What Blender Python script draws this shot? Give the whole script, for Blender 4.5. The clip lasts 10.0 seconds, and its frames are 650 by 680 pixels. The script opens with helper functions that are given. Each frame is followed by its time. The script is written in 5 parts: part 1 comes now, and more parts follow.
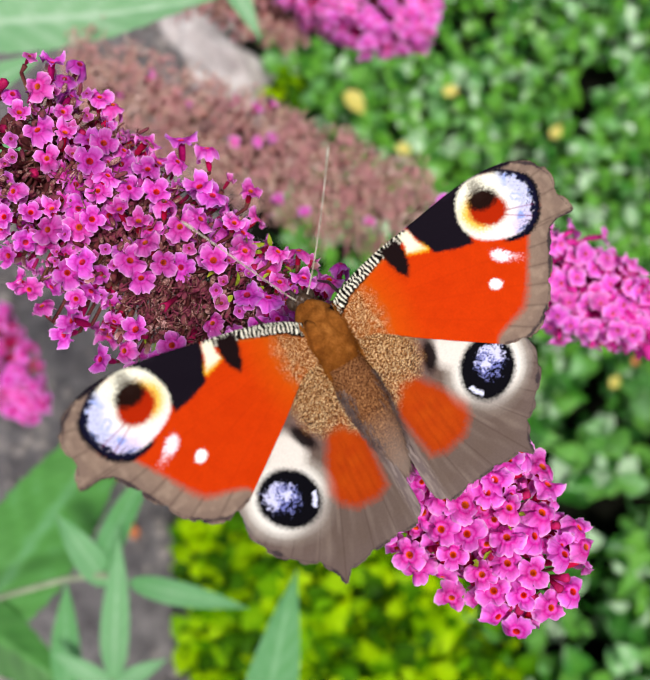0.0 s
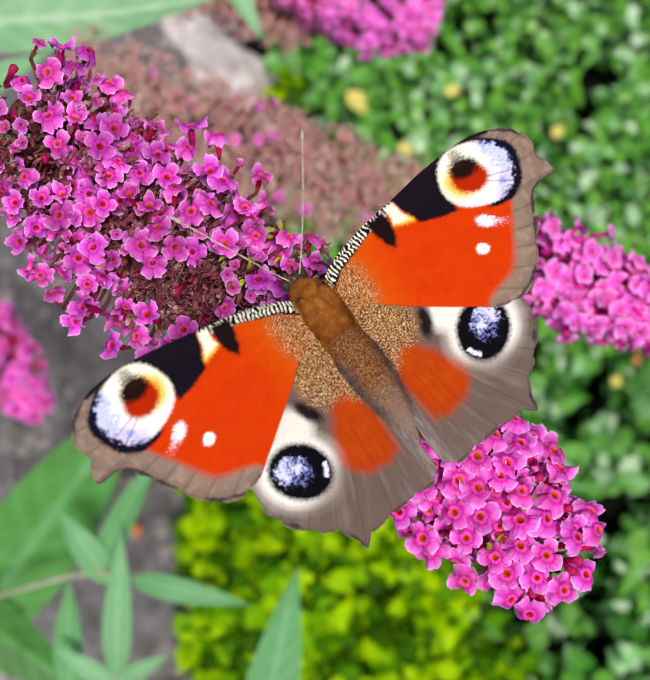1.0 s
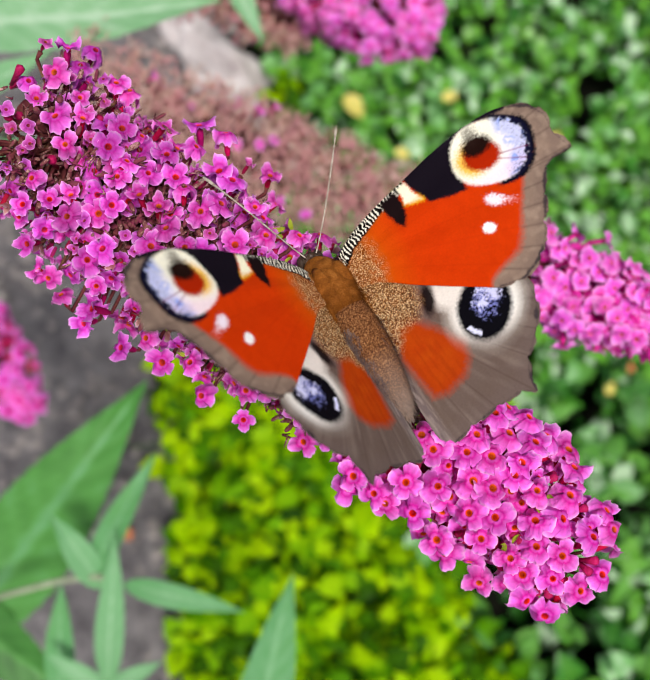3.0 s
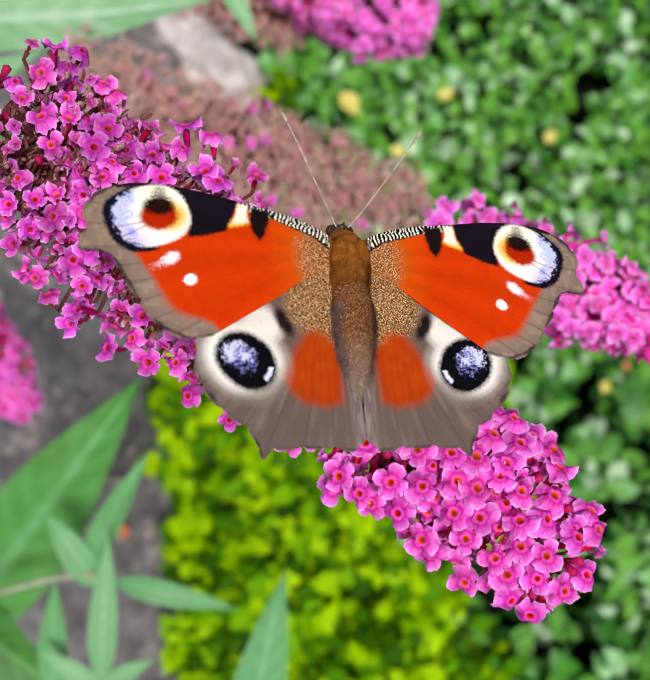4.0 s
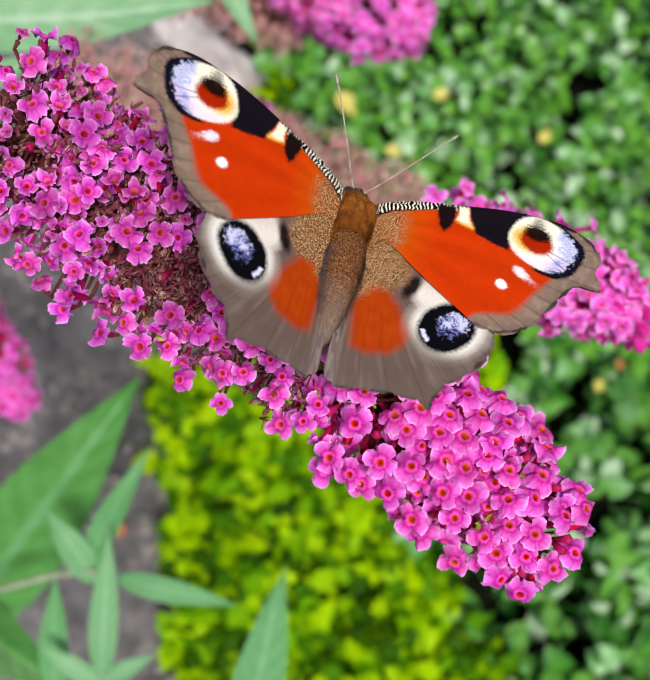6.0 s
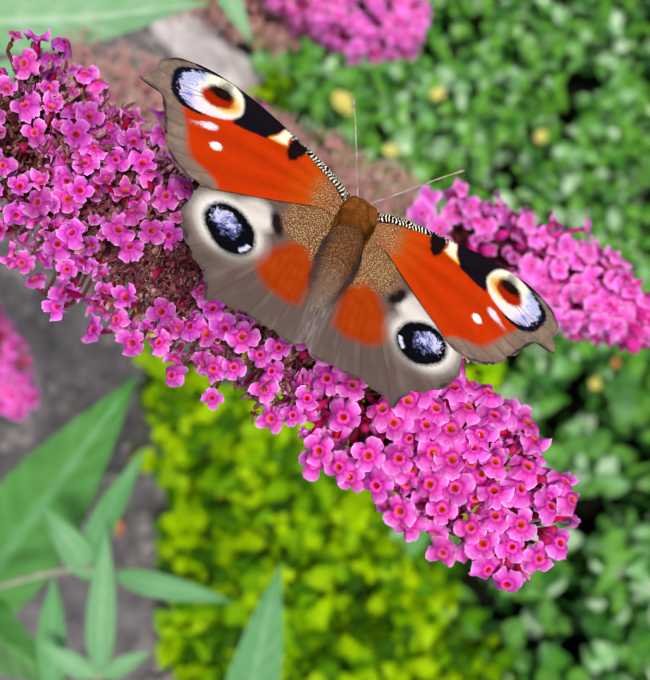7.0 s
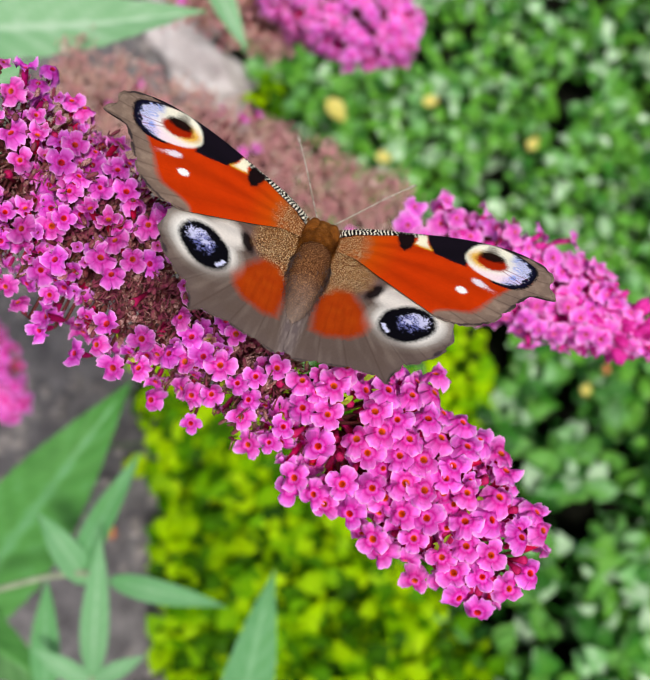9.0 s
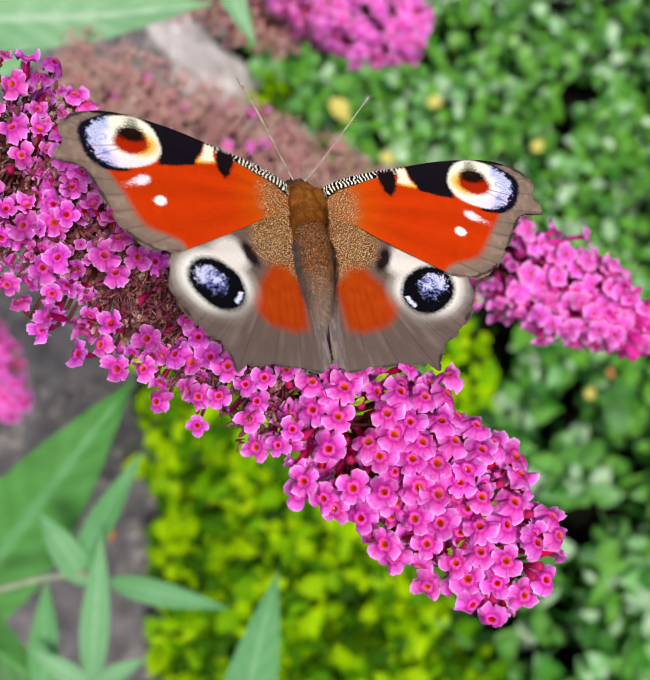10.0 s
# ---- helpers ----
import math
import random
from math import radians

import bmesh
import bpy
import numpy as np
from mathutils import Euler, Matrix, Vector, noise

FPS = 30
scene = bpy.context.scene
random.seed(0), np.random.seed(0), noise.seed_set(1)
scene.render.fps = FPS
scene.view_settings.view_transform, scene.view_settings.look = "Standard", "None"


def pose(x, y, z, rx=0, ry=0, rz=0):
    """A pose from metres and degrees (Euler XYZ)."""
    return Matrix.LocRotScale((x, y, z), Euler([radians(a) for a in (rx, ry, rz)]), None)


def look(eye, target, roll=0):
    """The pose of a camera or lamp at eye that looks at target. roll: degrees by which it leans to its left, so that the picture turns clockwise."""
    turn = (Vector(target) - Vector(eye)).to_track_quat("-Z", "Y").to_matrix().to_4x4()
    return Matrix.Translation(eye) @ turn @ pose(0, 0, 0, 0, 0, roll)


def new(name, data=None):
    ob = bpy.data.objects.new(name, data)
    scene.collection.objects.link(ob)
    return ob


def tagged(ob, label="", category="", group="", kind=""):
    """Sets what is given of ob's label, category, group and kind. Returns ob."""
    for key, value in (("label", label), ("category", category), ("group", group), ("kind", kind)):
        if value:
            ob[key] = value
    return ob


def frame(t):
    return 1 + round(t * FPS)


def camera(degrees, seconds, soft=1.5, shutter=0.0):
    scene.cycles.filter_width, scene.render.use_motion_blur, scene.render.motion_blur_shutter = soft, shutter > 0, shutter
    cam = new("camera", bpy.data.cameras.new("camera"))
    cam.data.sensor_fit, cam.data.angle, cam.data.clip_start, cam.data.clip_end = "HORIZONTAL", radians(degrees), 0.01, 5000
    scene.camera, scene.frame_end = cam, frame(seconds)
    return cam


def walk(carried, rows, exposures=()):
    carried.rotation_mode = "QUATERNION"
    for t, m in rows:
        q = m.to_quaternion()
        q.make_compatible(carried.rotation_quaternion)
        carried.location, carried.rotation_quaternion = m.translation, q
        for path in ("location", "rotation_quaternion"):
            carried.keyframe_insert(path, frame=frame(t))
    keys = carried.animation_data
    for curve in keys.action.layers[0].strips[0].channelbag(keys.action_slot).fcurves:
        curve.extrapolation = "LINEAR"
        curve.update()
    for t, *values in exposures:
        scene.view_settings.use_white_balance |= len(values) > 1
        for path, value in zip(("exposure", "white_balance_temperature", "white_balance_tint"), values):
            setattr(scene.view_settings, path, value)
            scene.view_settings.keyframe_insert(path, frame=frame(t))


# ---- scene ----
# ---- camera and its walk ----
cam = camera(40, 10.0, soft=1.1)
cam.data.dof.use_dof = True
cam.data.dof.focus_distance = 0.105
cam.data.dof.aperture_fstop = 31

VIEW = [
    (0, 0.00000, 0.00000, 0.60000, 20.00, -0.00, 0.00), (0.5, -0.00096, -0.00072, 0.59730, 20.19, 0.11, 0.10),
    (1, 0.00073, -0.00142, 0.60070, 20.07, 0.21, 0.03), (1.5, -0.00037, -0.00168, 0.59993, 20.12, 0.14, 0.26),
    (2, -0.00112, -0.00133, 0.60116, 20.19, -0.17, 0.21), (2.5, -0.00247, 0.00013, 0.59946, 20.26, -0.56, 0.50),
    (4, 0.00041, 0.00041, 0.60030, 20.03, -0.67, 0.52), (4.5, -0.00184, -0.00019, 0.59871, 20.08, -0.85, 0.46),
    (5, -0.00172, 0.00066, 0.60010, 20.02, -0.83, 0.46), (5.5, -0.00180, 0.00023, 0.60192, 19.98, -1.06, 0.41),
    (7, -0.00016, -0.00146, 0.60572, 19.86, -1.12, 0.36), (7.5, 0.00038, -0.00057, 0.60686, 19.93, -1.21, 0.45),
    (8, -0.00155, -0.00180, 0.60485, 20.16, -1.48, 0.31), (8.5, -0.00184, -0.00128, 0.60595, 20.27, -1.70, 0.45),
    (9, -0.00139, -0.00180, 0.60738, 20.19, -1.74, 0.31), (9.5, -0.00178, -0.00216, 0.60546, 20.16, -1.74, 0.40),
    (10, -0.00393, -0.00184, 0.60263, 20.42, -2.02, 0.71)]
walk(cam, [(t, pose(*p)) for t, *p in VIEW], exposures=[(0, -0.39), (10, -0.39)])

# the axes of the first view: x to the right, y up, z towards the viewer
SIGHT = pose(0, 0, 0.6, 20, 0, 0)

# ---- world and sun: bright overcast daylight ----
world = bpy.data.worlds.new("world")
scene.world = world
world.use_nodes = True
wn = world.node_tree.nodes
sky = wn.new("ShaderNodeTexSky")
sky.sky_type = "NISHITA"
sky.sun_disc = False
sky.sun_elevation = radians(58)
sky.sun_rotation = radians(200)
sky.air_density, sky.dust_density = 1.2, 3.0
wn["Background"].inputs["Strength"].default_value = 0.080
world.node_tree.links.new(sky.outputs[0], wn["Background"].inputs[0])
sun = new("sun", bpy.data.lights.new("sun", "SUN"))
sun.data.energy = 4.6
sun.data.angle = radians(14)
sun.data.color = (1.0, 0.95, 0.88)
sun.matrix_world = look((0.3, -0.6, 1.6), (0, 0, 0))


# ---- materials ----
def lin(r, g, b):
    return tuple(((c / 255 + 0.055) / 1.055) ** 2.4 if c > 10 else c / 255 / 12.92 for c in (r, g, b)) + (1,)


def material(name, rough=0.6, spec=0.3):
    m = bpy.data.materials.new(name)
    m.use_nodes = True
    b = m.node_tree.nodes["Principled BSDF"]
    b.inputs["Roughness"].default_value = rough
    b.inputs["Specular IOR Level"].default_value = spec
    return m, m.node_tree.nodes, m.node_tree.links, b


def ramp(nodes, stops):
    r = nodes.new("ShaderNodeValToRGB")
    while len(r.color_ramp.elements) < len(stops):
        r.color_ramp.elements.new(0.5)
    for e, (p, c) in zip(r.color_ramp.elements, stops):
        e.position, e.color = p, c
    return r


def noise_node(nodes, links, scale, detail=4, coord="Object"):
    tc = nodes.new("ShaderNodeTexCoord")
    n = nodes.new("ShaderNodeTexNoise")
    n.inputs["Scale"].default_value, n.inputs["Detail"].default_value = scale, detail
    links.new(tc.outputs[coord], n.inputs["Vector"])
    return n


def bump(nodes, links, bsdf, height, strength, distance):
    b = nodes.new("ShaderNodeBump")
    b.inputs["Strength"].default_value, b.inputs["Distance"].default_value = strength, distance
    links.new(height, b.inputs["Height"])
    links.new(b.outputs[0], bsdf.inputs["Normal"])


def mottled(name, stops, scale, rough=0.7, spec=0.2, relief=0.4, depth=0.0005, fine=8):
    """A surface with two scales of noise: broad tone from the ramp, fine grain as relief."""
    m, n, l, b = material(name, rough, spec)
    big, small = noise_node(n, l, scale, 5), noise_node(n, l, scale * fine, 3)
    mix = n.new("ShaderNodeMath")
    mix.operation = "MULTIPLY_ADD"
    mix.inputs[1].default_value = 0.35
    l.new(small.outputs["Fac"], mix.inputs[0])
    scaled = n.new("ShaderNodeMath")
    scaled.operation = "MULTIPLY"
    scaled.inputs[1].default_value = 0.65
    l.new(big.outputs["Fac"], scaled.inputs[0])
    l.new(scaled.outputs[0], mix.inputs[2])
    r = ramp(n, stops)
    l.new(mix.outputs[0], r.inputs[0])
    l.new(r.outputs[0], b.inputs["Base Color"])
    bump(n, l, b, small.outputs["Fac"], relief, depth)
    return m


def grey_end(m, colour, start, end):
    """Blend a surface's own colour into another along the thing's y axis."""
    n, l = m.node_tree.nodes, m.node_tree.links
    b = n["Principled BSDF"]
    old = b.inputs["Base Color"].links[0].from_socket
    tc, xyz, mr, mix = (n.new(k) for k in ("ShaderNodeTexCoord", "ShaderNodeSeparateXYZ", "ShaderNodeMapRange", "ShaderNodeMixRGB"))
    mr.inputs["From Min"].default_value, mr.inputs["From Max"].default_value = start, end
    mr.inputs["To Max"].default_value = 0.85
    l.new(tc.outputs["Object"], xyz.inputs[0])
    l.new(xyz.outputs["Y"], mr.inputs["Value"])
    l.new(mr.outputs[0], mix.inputs[0])
    l.new(old, mix.inputs[1])
    mix.inputs[2].default_value = colour
    l.new(mix.outputs[0], b.inputs["Base Color"])


def leafy(name, stops, trans=0.25, rough=0.5, spec=0.3):
    """Leaf skin: each leaf its own tone, paler along the ribs, a little light passes through."""
    m, n, l, b = material(name, rough, spec)
    at = n.new("ShaderNodeAttribute")
    at.attribute_name = "tone"
    r = ramp(n, stops)
    nz = noise_node(n, l, 90, 4)
    mix = n.new("ShaderNodeMath")
    mix.operation = "MULTIPLY_ADD"
    mix.inputs[1].default_value, mix.inputs[2].default_value = 0.35, -0.17
    l.new(nz.outputs["Fac"], mix.inputs[0])
    add = n.new("ShaderNodeMath")
    l.new(mix.outputs[0], add.inputs[0])
    l.new(at.outputs["Fac"], add.inputs[1])
    l.new(add.outputs[0], r.inputs[0])
    l.new(r.outputs[0], b.inputs["Base Color"])
    tr = n.new("ShaderNodeBsdfTranslucent")
    l.new(r.outputs[0], tr.inputs["Color"])
    mx = n.new("ShaderNodeMixShader")
    mx.inputs[0].default_value = trans
    l.new(b.outputs[0], mx.inputs[1])
    l.new(tr.outputs[0], mx.inputs[2])
    l.new(mx.outputs[0], n["Material Output"].inputs["Surface"])
    bump(n, l, b, nz.outputs["Fac"], 0.4, 0.001)
    return m


def petal(name, throat, mid, rim, tube, spread, dull=0.9):
    """Floret skin by distance from the throat; every floret shifts a little in tone."""
    m, n, l, b = material(name, 0.55, 0.15)
    at = n.new("ShaderNodeAttribute")
    at.attribute_name = "span"
    soft = tuple(0.5 * (c + k) for c, k in zip(mid[:3], rim[:3])) + (1,)
    glow = tuple(0.45 * c + 0.55 * k for c, k in zip(rim[:3], mid[:3])) + (1,)
    # rim paled beyond its own pink, for the near-white highlights on lit lobes
    pale = tuple(0.42 * c + 0.58 * k for c, k in zip(rim[:3], (1.0, 0.68, 0.97))) + (1,)
    r = ramp(n, [(0.0, tube), (0.30, tube), (0.33, throat[0]), (0.385, throat[1]), (0.415, throat[1]), (0.455, glow), (0.56, mid), (0.68, soft), (0.86, rim), (1.0, pale)])
    l.new(at.outputs["Fac"], r.inputs[0])
    info = n.new("ShaderNodeObjectInfo")
    hsv = n.new("ShaderNodeHueSaturation")
    mr = n.new("ShaderNodeMapRange")
    mr.inputs["To Min"].default_value, mr.inputs["To Max"].default_value = 0.5 - spread, 0.5 + spread * 0.6
    l.new(info.outputs["Random"], mr.inputs["Value"])
    l.new(mr.outputs[0], hsv.inputs["Hue"])
    nz = noise_node(n, l, 700, 3)
    mv = n.new("ShaderNodeMapRange")
    mv.inputs["To Min"].default_value, mv.inputs["To Max"].default_value = 0.60, 1.62
    l.new(nz.outputs["Fac"], mv.inputs["Value"])
    age = n.new("ShaderNodeMath")
    age.operation = "MULTIPLY"
    age.inputs[1].default_value = 7.31
    l.new(info.outputs["Random"], age.inputs[0])
    part_age = n.new("ShaderNodeMath")
    part_age.operation = "FRACT"
    l.new(age.outputs[0], part_age.inputs[0])
    ma = n.new("ShaderNodeMapRange")
    ma.inputs["To Min"].default_value, ma.inputs["To Max"].default_value = dull, 1.08
    l.new(part_age.outputs[0], ma.inputs["Value"])
    both = n.new("ShaderNodeMath")
    both.operation = "MULTIPLY"
    l.new(mv.outputs[0], both.inputs[0])
    l.new(ma.outputs[0], both.inputs[1])
    l.new(both.outputs[0], hsv.inputs["Value"])
    l.new(r.outputs[0], hsv.inputs["Color"])
    l.new(hsv.outputs[0], b.inputs["Base Color"])
    tr = n.new("ShaderNodeBsdfTranslucent")
    l.new(hsv.outputs[0], tr.inputs["Color"])
    mx = n.new("ShaderNodeMixShader")
    mx.inputs[0].default_value = 0.28
    l.new(b.outputs[0], mx.inputs[1])
    l.new(tr.outputs[0], mx.inputs[2])
    l.new(mx.outputs[0], n["Material Output"].inputs["Surface"])
    bump(n, l, b, nz.outputs["Fac"], 0.8, 0.0010)
    return m


def scaled_wing(name):
    """Wing scales: the painted pattern, gold and black speckle where it is masked, a fine powdery relief."""
    m, n, l, b = material(name, 0.8, 0.05)
    at = n.new("ShaderNodeVertexColor")
    at.layer_name = "paint"
    nz = noise_node(n, l, 5200, 2)
    hsv = n.new("ShaderNodeHueSaturation")
    mv = n.new("ShaderNodeMapRange")
    mv.inputs["To Min"].default_value, mv.inputs["To Max"].default_value = 0.84, 1.14
    l.new(nz.outputs["Fac"], mv.inputs["Value"])
    l.new(mv.outputs[0], hsv.inputs["Value"])
    worm = noise_node(n, l, 9400, 1)
    worm.inputs["Distortion"].default_value = 0.8
    gold = ramp(n, [(0.48, lin(22, 12, 6)), (0.525, lin(108, 56, 16)), (0.565, lin(200, 128, 54)), (0.62, lin(255, 228, 180))])
    l.new(worm.outputs["Fac"], gold.inputs[0])
    mix = n.new("ShaderNodeMixRGB")
    l.new(at.outputs["Alpha"], mix.inputs[0])
    l.new(at.outputs["Color"], mix.inputs[1])
    l.new(gold.outputs[0], mix.inputs[2])
    l.new(mix.outputs[0], hsv.inputs["Color"])
    l.new(hsv.outputs[0], b.inputs["Base Color"])
    bump(n, l, b, nz.outputs["Fac"], 0.25, 0.0001)
    return m


M_WING = scaled_wing("wing_scales")
M_FUR = mottled("brown_fur", [(0.28, lin(84, 44, 14)), (0.5, lin(138, 80, 26)), (0.72, lin(182, 116, 52))], 800, 0.8, 0.1)
M_GREY_FUR = mottled("grey_fur", [(0.3, lin(84, 68, 66)), (0.55, lin(122, 104, 100)), (0.75, lin(176, 158, 152))], 900, 0.8, 0.1)
M_HEAD = mottled("dark_head_scales", [(0.3, lin(34, 24, 20)), (0.55, lin(82, 60, 44)), (0.75, lin(170, 160, 160))], 2200, 0.7, 0.2)
M_CHITIN = mottled("dark_chitin", [(0.3, lin(30, 20, 14)), (0.7, lin(78, 56, 40))], 900, 0.4, 0.4)
M_ABDOMEN = mottled("abdomen_scales", [(0.38, lin(56, 30, 14)), (0.5, lin(118, 70, 38)), (0.63, lin(204, 150, 100))], 5600, 0.8, 0.1)
grey_end(M_ABDOMEN, lin(150, 132, 122), -0.005, -0.012)
M_ANTENNA = mottled("antenna", [(0.35, lin(130, 112, 94)), (0.65, lin(226, 216, 202))], 1400, 0.5, 0.3)
M_PETAL = petal("pink_petal", (lin(120, 6, 2), lin(236, 84, 14)), lin(211, 26, 157), lin(251, 124, 236), lin(206, 10, 80), 0.016)
M_PETAL_OLD = petal("fading_petal", (lin(120, 25, 20), lin(225, 75, 30)), lin(206, 38, 162), lin(242, 112, 226), lin(180, 14, 80), 0.03, 0.66)
M_PETAL_DULL = petal("dull_mauve_petal", (lin(110, 30, 40), lin(170, 60, 50)), lin(190, 60, 152), lin(220, 112, 202), lin(160, 26, 90), 0.04)
M_PETAL_DRY = petal("withered_petal", (lin(90, 50, 30), lin(140, 90, 60)), lin(176, 120, 112), lin(204, 152, 142), lin(150, 84, 84), 0.03)
M_STALK = mottled("flower_stalk", [(0.3, lin(88, 24, 44)), (0.55, lin(112, 56, 56)), (0.8, lin(140, 130, 78))], 300, 0.7, 0.15)
M_HUSK = mottled("dry_husk", [(0.28, lin(84, 20, 44)), (0.44, lin(132, 56, 82)), (0.54, lin(120, 78, 70)), (0.68, lin(216, 170, 168))], 520, 0.8, 0.1)
M_PALE_HUSK = mottled("pale_husk", [(0.3, lin(164, 110, 116)), (0.45, lin(220, 160, 164)), (0.54, lin(196, 164, 146)), (0.68, lin(246, 218, 216))], 160, 0.85, 0.1)
M_BUD = mottled("crimson_bud", [(0.3, lin(130, 12, 56)), (0.6, lin(190, 24, 96)), (0.85, lin(216, 44, 140))], 300, 0.6, 0.2)
M_BUD_PINK = mottled("pink_bud", [(0.3, lin(190, 28, 130)), (0.6, lin(222, 52, 168)), (0.85, lin(238, 90, 200))], 300, 0.6, 0.2)
M_BRACT = mottled("green_bract", [(0.3, lin(90, 110, 20)), (0.7, lin(190, 205, 60))], 300, 0.6, 0.2)
# palest stop puts the white sheen of the broad leaf into its colour
M_LEAF = leafy("buddleia_leaf", [(0.0, lin(54, 112, 42)), (0.28, lin(88, 154, 72)), (0.5, lin(110, 172, 114)), (0.8, lin(142, 194, 144)), (1.0, lin(186, 220, 188))], 0.25)
# darkest green stop stands for the shade of gaps between leaves
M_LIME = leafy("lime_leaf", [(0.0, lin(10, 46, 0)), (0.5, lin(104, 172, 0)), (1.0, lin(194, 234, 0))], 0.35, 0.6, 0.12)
# near-black stop puts gap shade into leaf colour; palest stop holds leaf glints too
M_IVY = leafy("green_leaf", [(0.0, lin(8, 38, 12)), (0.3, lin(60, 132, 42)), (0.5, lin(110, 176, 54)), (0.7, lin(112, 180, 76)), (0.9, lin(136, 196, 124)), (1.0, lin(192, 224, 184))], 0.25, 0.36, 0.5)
M_YELLOW = leafy("yellow_leaf_skin", [(0.0, lin(196, 176, 80)), (0.5, lin(230, 214, 110)), (1.0, lin(244, 232, 150))], 0.25)
M_PETAL_PALE = petal("pale_pink_petal", (lin(170, 40, 60), lin(226, 90, 90)), lin(232, 76, 200), lin(250, 140, 232), lin(214, 40, 144), 0.02)
M_TWIG = mottled("grey_twig", [(0.3, lin(120, 130, 105)), (0.7, lin(176, 184, 158))], 200, 0.7, 0.2)
M_SOIL = mottled("soil", [(0.25, lin(66, 63, 66)), (0.5, lin(122, 118, 121)), (0.75, lin(166, 162, 162))], 60, 0.95, 0.1, 0.9, 0.006)
# soil coloured near-black, so gaps in the groundcover carry their deep shade
M_BED = mottled("shade_dark_bed_soil", [(0.3, lin(12, 14, 10)), (0.7, lin(32, 32, 24))], 80, 0.95, 0.1, 0.9, 0.006)
M_PEBBLE = mottled("pebbles", [(0.2, lin(88, 84, 86)), (0.5, lin(144, 137, 136)), (0.8, lin(190, 180, 174))], 45, 0.85, 0.2)
M_STONE = mottled("pale_stone", [(0.32, lin(150, 139, 139)), (0.5, lin(200, 190, 190)), (0.68, lin(232, 227, 227))], 60, 0.9, 0.2)


# ---- mesh helpers ----
def mesh_object(name, verts, faces, mat, parent=None, label="", smooth=True, attrs=None):
    me = bpy.data.meshes.new(name)
    me.from_pydata([tuple(v) for v in verts], [], [tuple(f) for f in faces])
    for m in (mat if isinstance(mat, (list, tuple)) else [mat]):
        me.materials.append(m)
    for key, values in (attrs or {}).items():
        me.attributes.new(key, "FLOAT", "POINT").data.foreach_set("value", np.asarray(values, dtype=np.float32))
    if smooth:
        me.polygons.foreach_set("use_smooth", [True] * len(me.polygons))
    me.update()
    ob = new(name, me)
    if parent:
        ob.parent = parent
    if label:
        tagged(ob, label)
    return ob


class Build:
    """Collects pieces of one mesh."""

    def __init__(self):
        self.v, self.f, self.a = [], [], []

    def add(self, verts, faces, tone=0.5):
        n = len(self.v)
        self.v.extend(verts)
        self.f.extend(tuple(i + n for i in f) for f in faces)
        self.a.extend(tone if hasattr(tone, "__len__") else [tone] * len(verts))

    def tube(self, points, radii, sides=6, tone=0.5):
        points = [Vector(p) for p in points]
        verts, faces = [], []
        for i, p in enumerate(points):
            d = (points[min(i + 1, len(points) - 1)] - points[max(i - 1, 0)]).normalized()
            s = d.orthogonal().normalized() if i == 0 else (s - d * s.dot(d)).normalized()
            w = d.cross(s)
            for k in range(sides):
                a = 2 * math.pi * k / sides
                verts.append(p + (s * math.cos(a) + w * math.sin(a)) * radii[i])
        for i in range(len(points) - 1):
            for k in range(sides):
                k2 = (k + 1) % sides
                faces.append((i * sides + k, i * sides + k2, (i + 1) * sides + k2, (i + 1) * sides + k))
        faces.append(tuple(reversed(range(sides))))
        faces.append(tuple(range((len(points) - 1) * sides, len(points) * sides)))
        self.add(verts, faces, tone)

    def blob(self, center, size, seg=12, rings=8, wobble=0.0, seed=0, tone=0.5, turn=None):
        verts, faces = [], []
        c = Vector(center)
        for i in range(rings + 1):
            th = math.pi * i / rings
            for k in range(seg):
                a = 2 * math.pi * k / seg
                d = Vector((math.sin(th) * math.cos(a), math.sin(th) * math.sin(a), math.cos(th)))
                w = 1 + wobble * noise.noise(d * 1.7 + Vector((seed, seed * 0.37, 0)))
                q = Vector((d.x * size[0], d.y * size[1], d.z * size[2])) * w
                verts.append(c + (turn @ q if turn else q))
        for i in range(rings):
            for k in range(seg):
                k2 = (k + 1) % seg
                faces.append((i * seg + k, (i + 1) * seg + k, (i + 1) * seg + k2, i * seg + k2))
        self.add(verts, faces, tone)

    def done(self, name, mat, parent=None, label="", smooth=True, key="tone"):
        return mesh_object(name, self.v, self.f, mat, parent, label, smooth, {key: self.a})


MM = 0.001


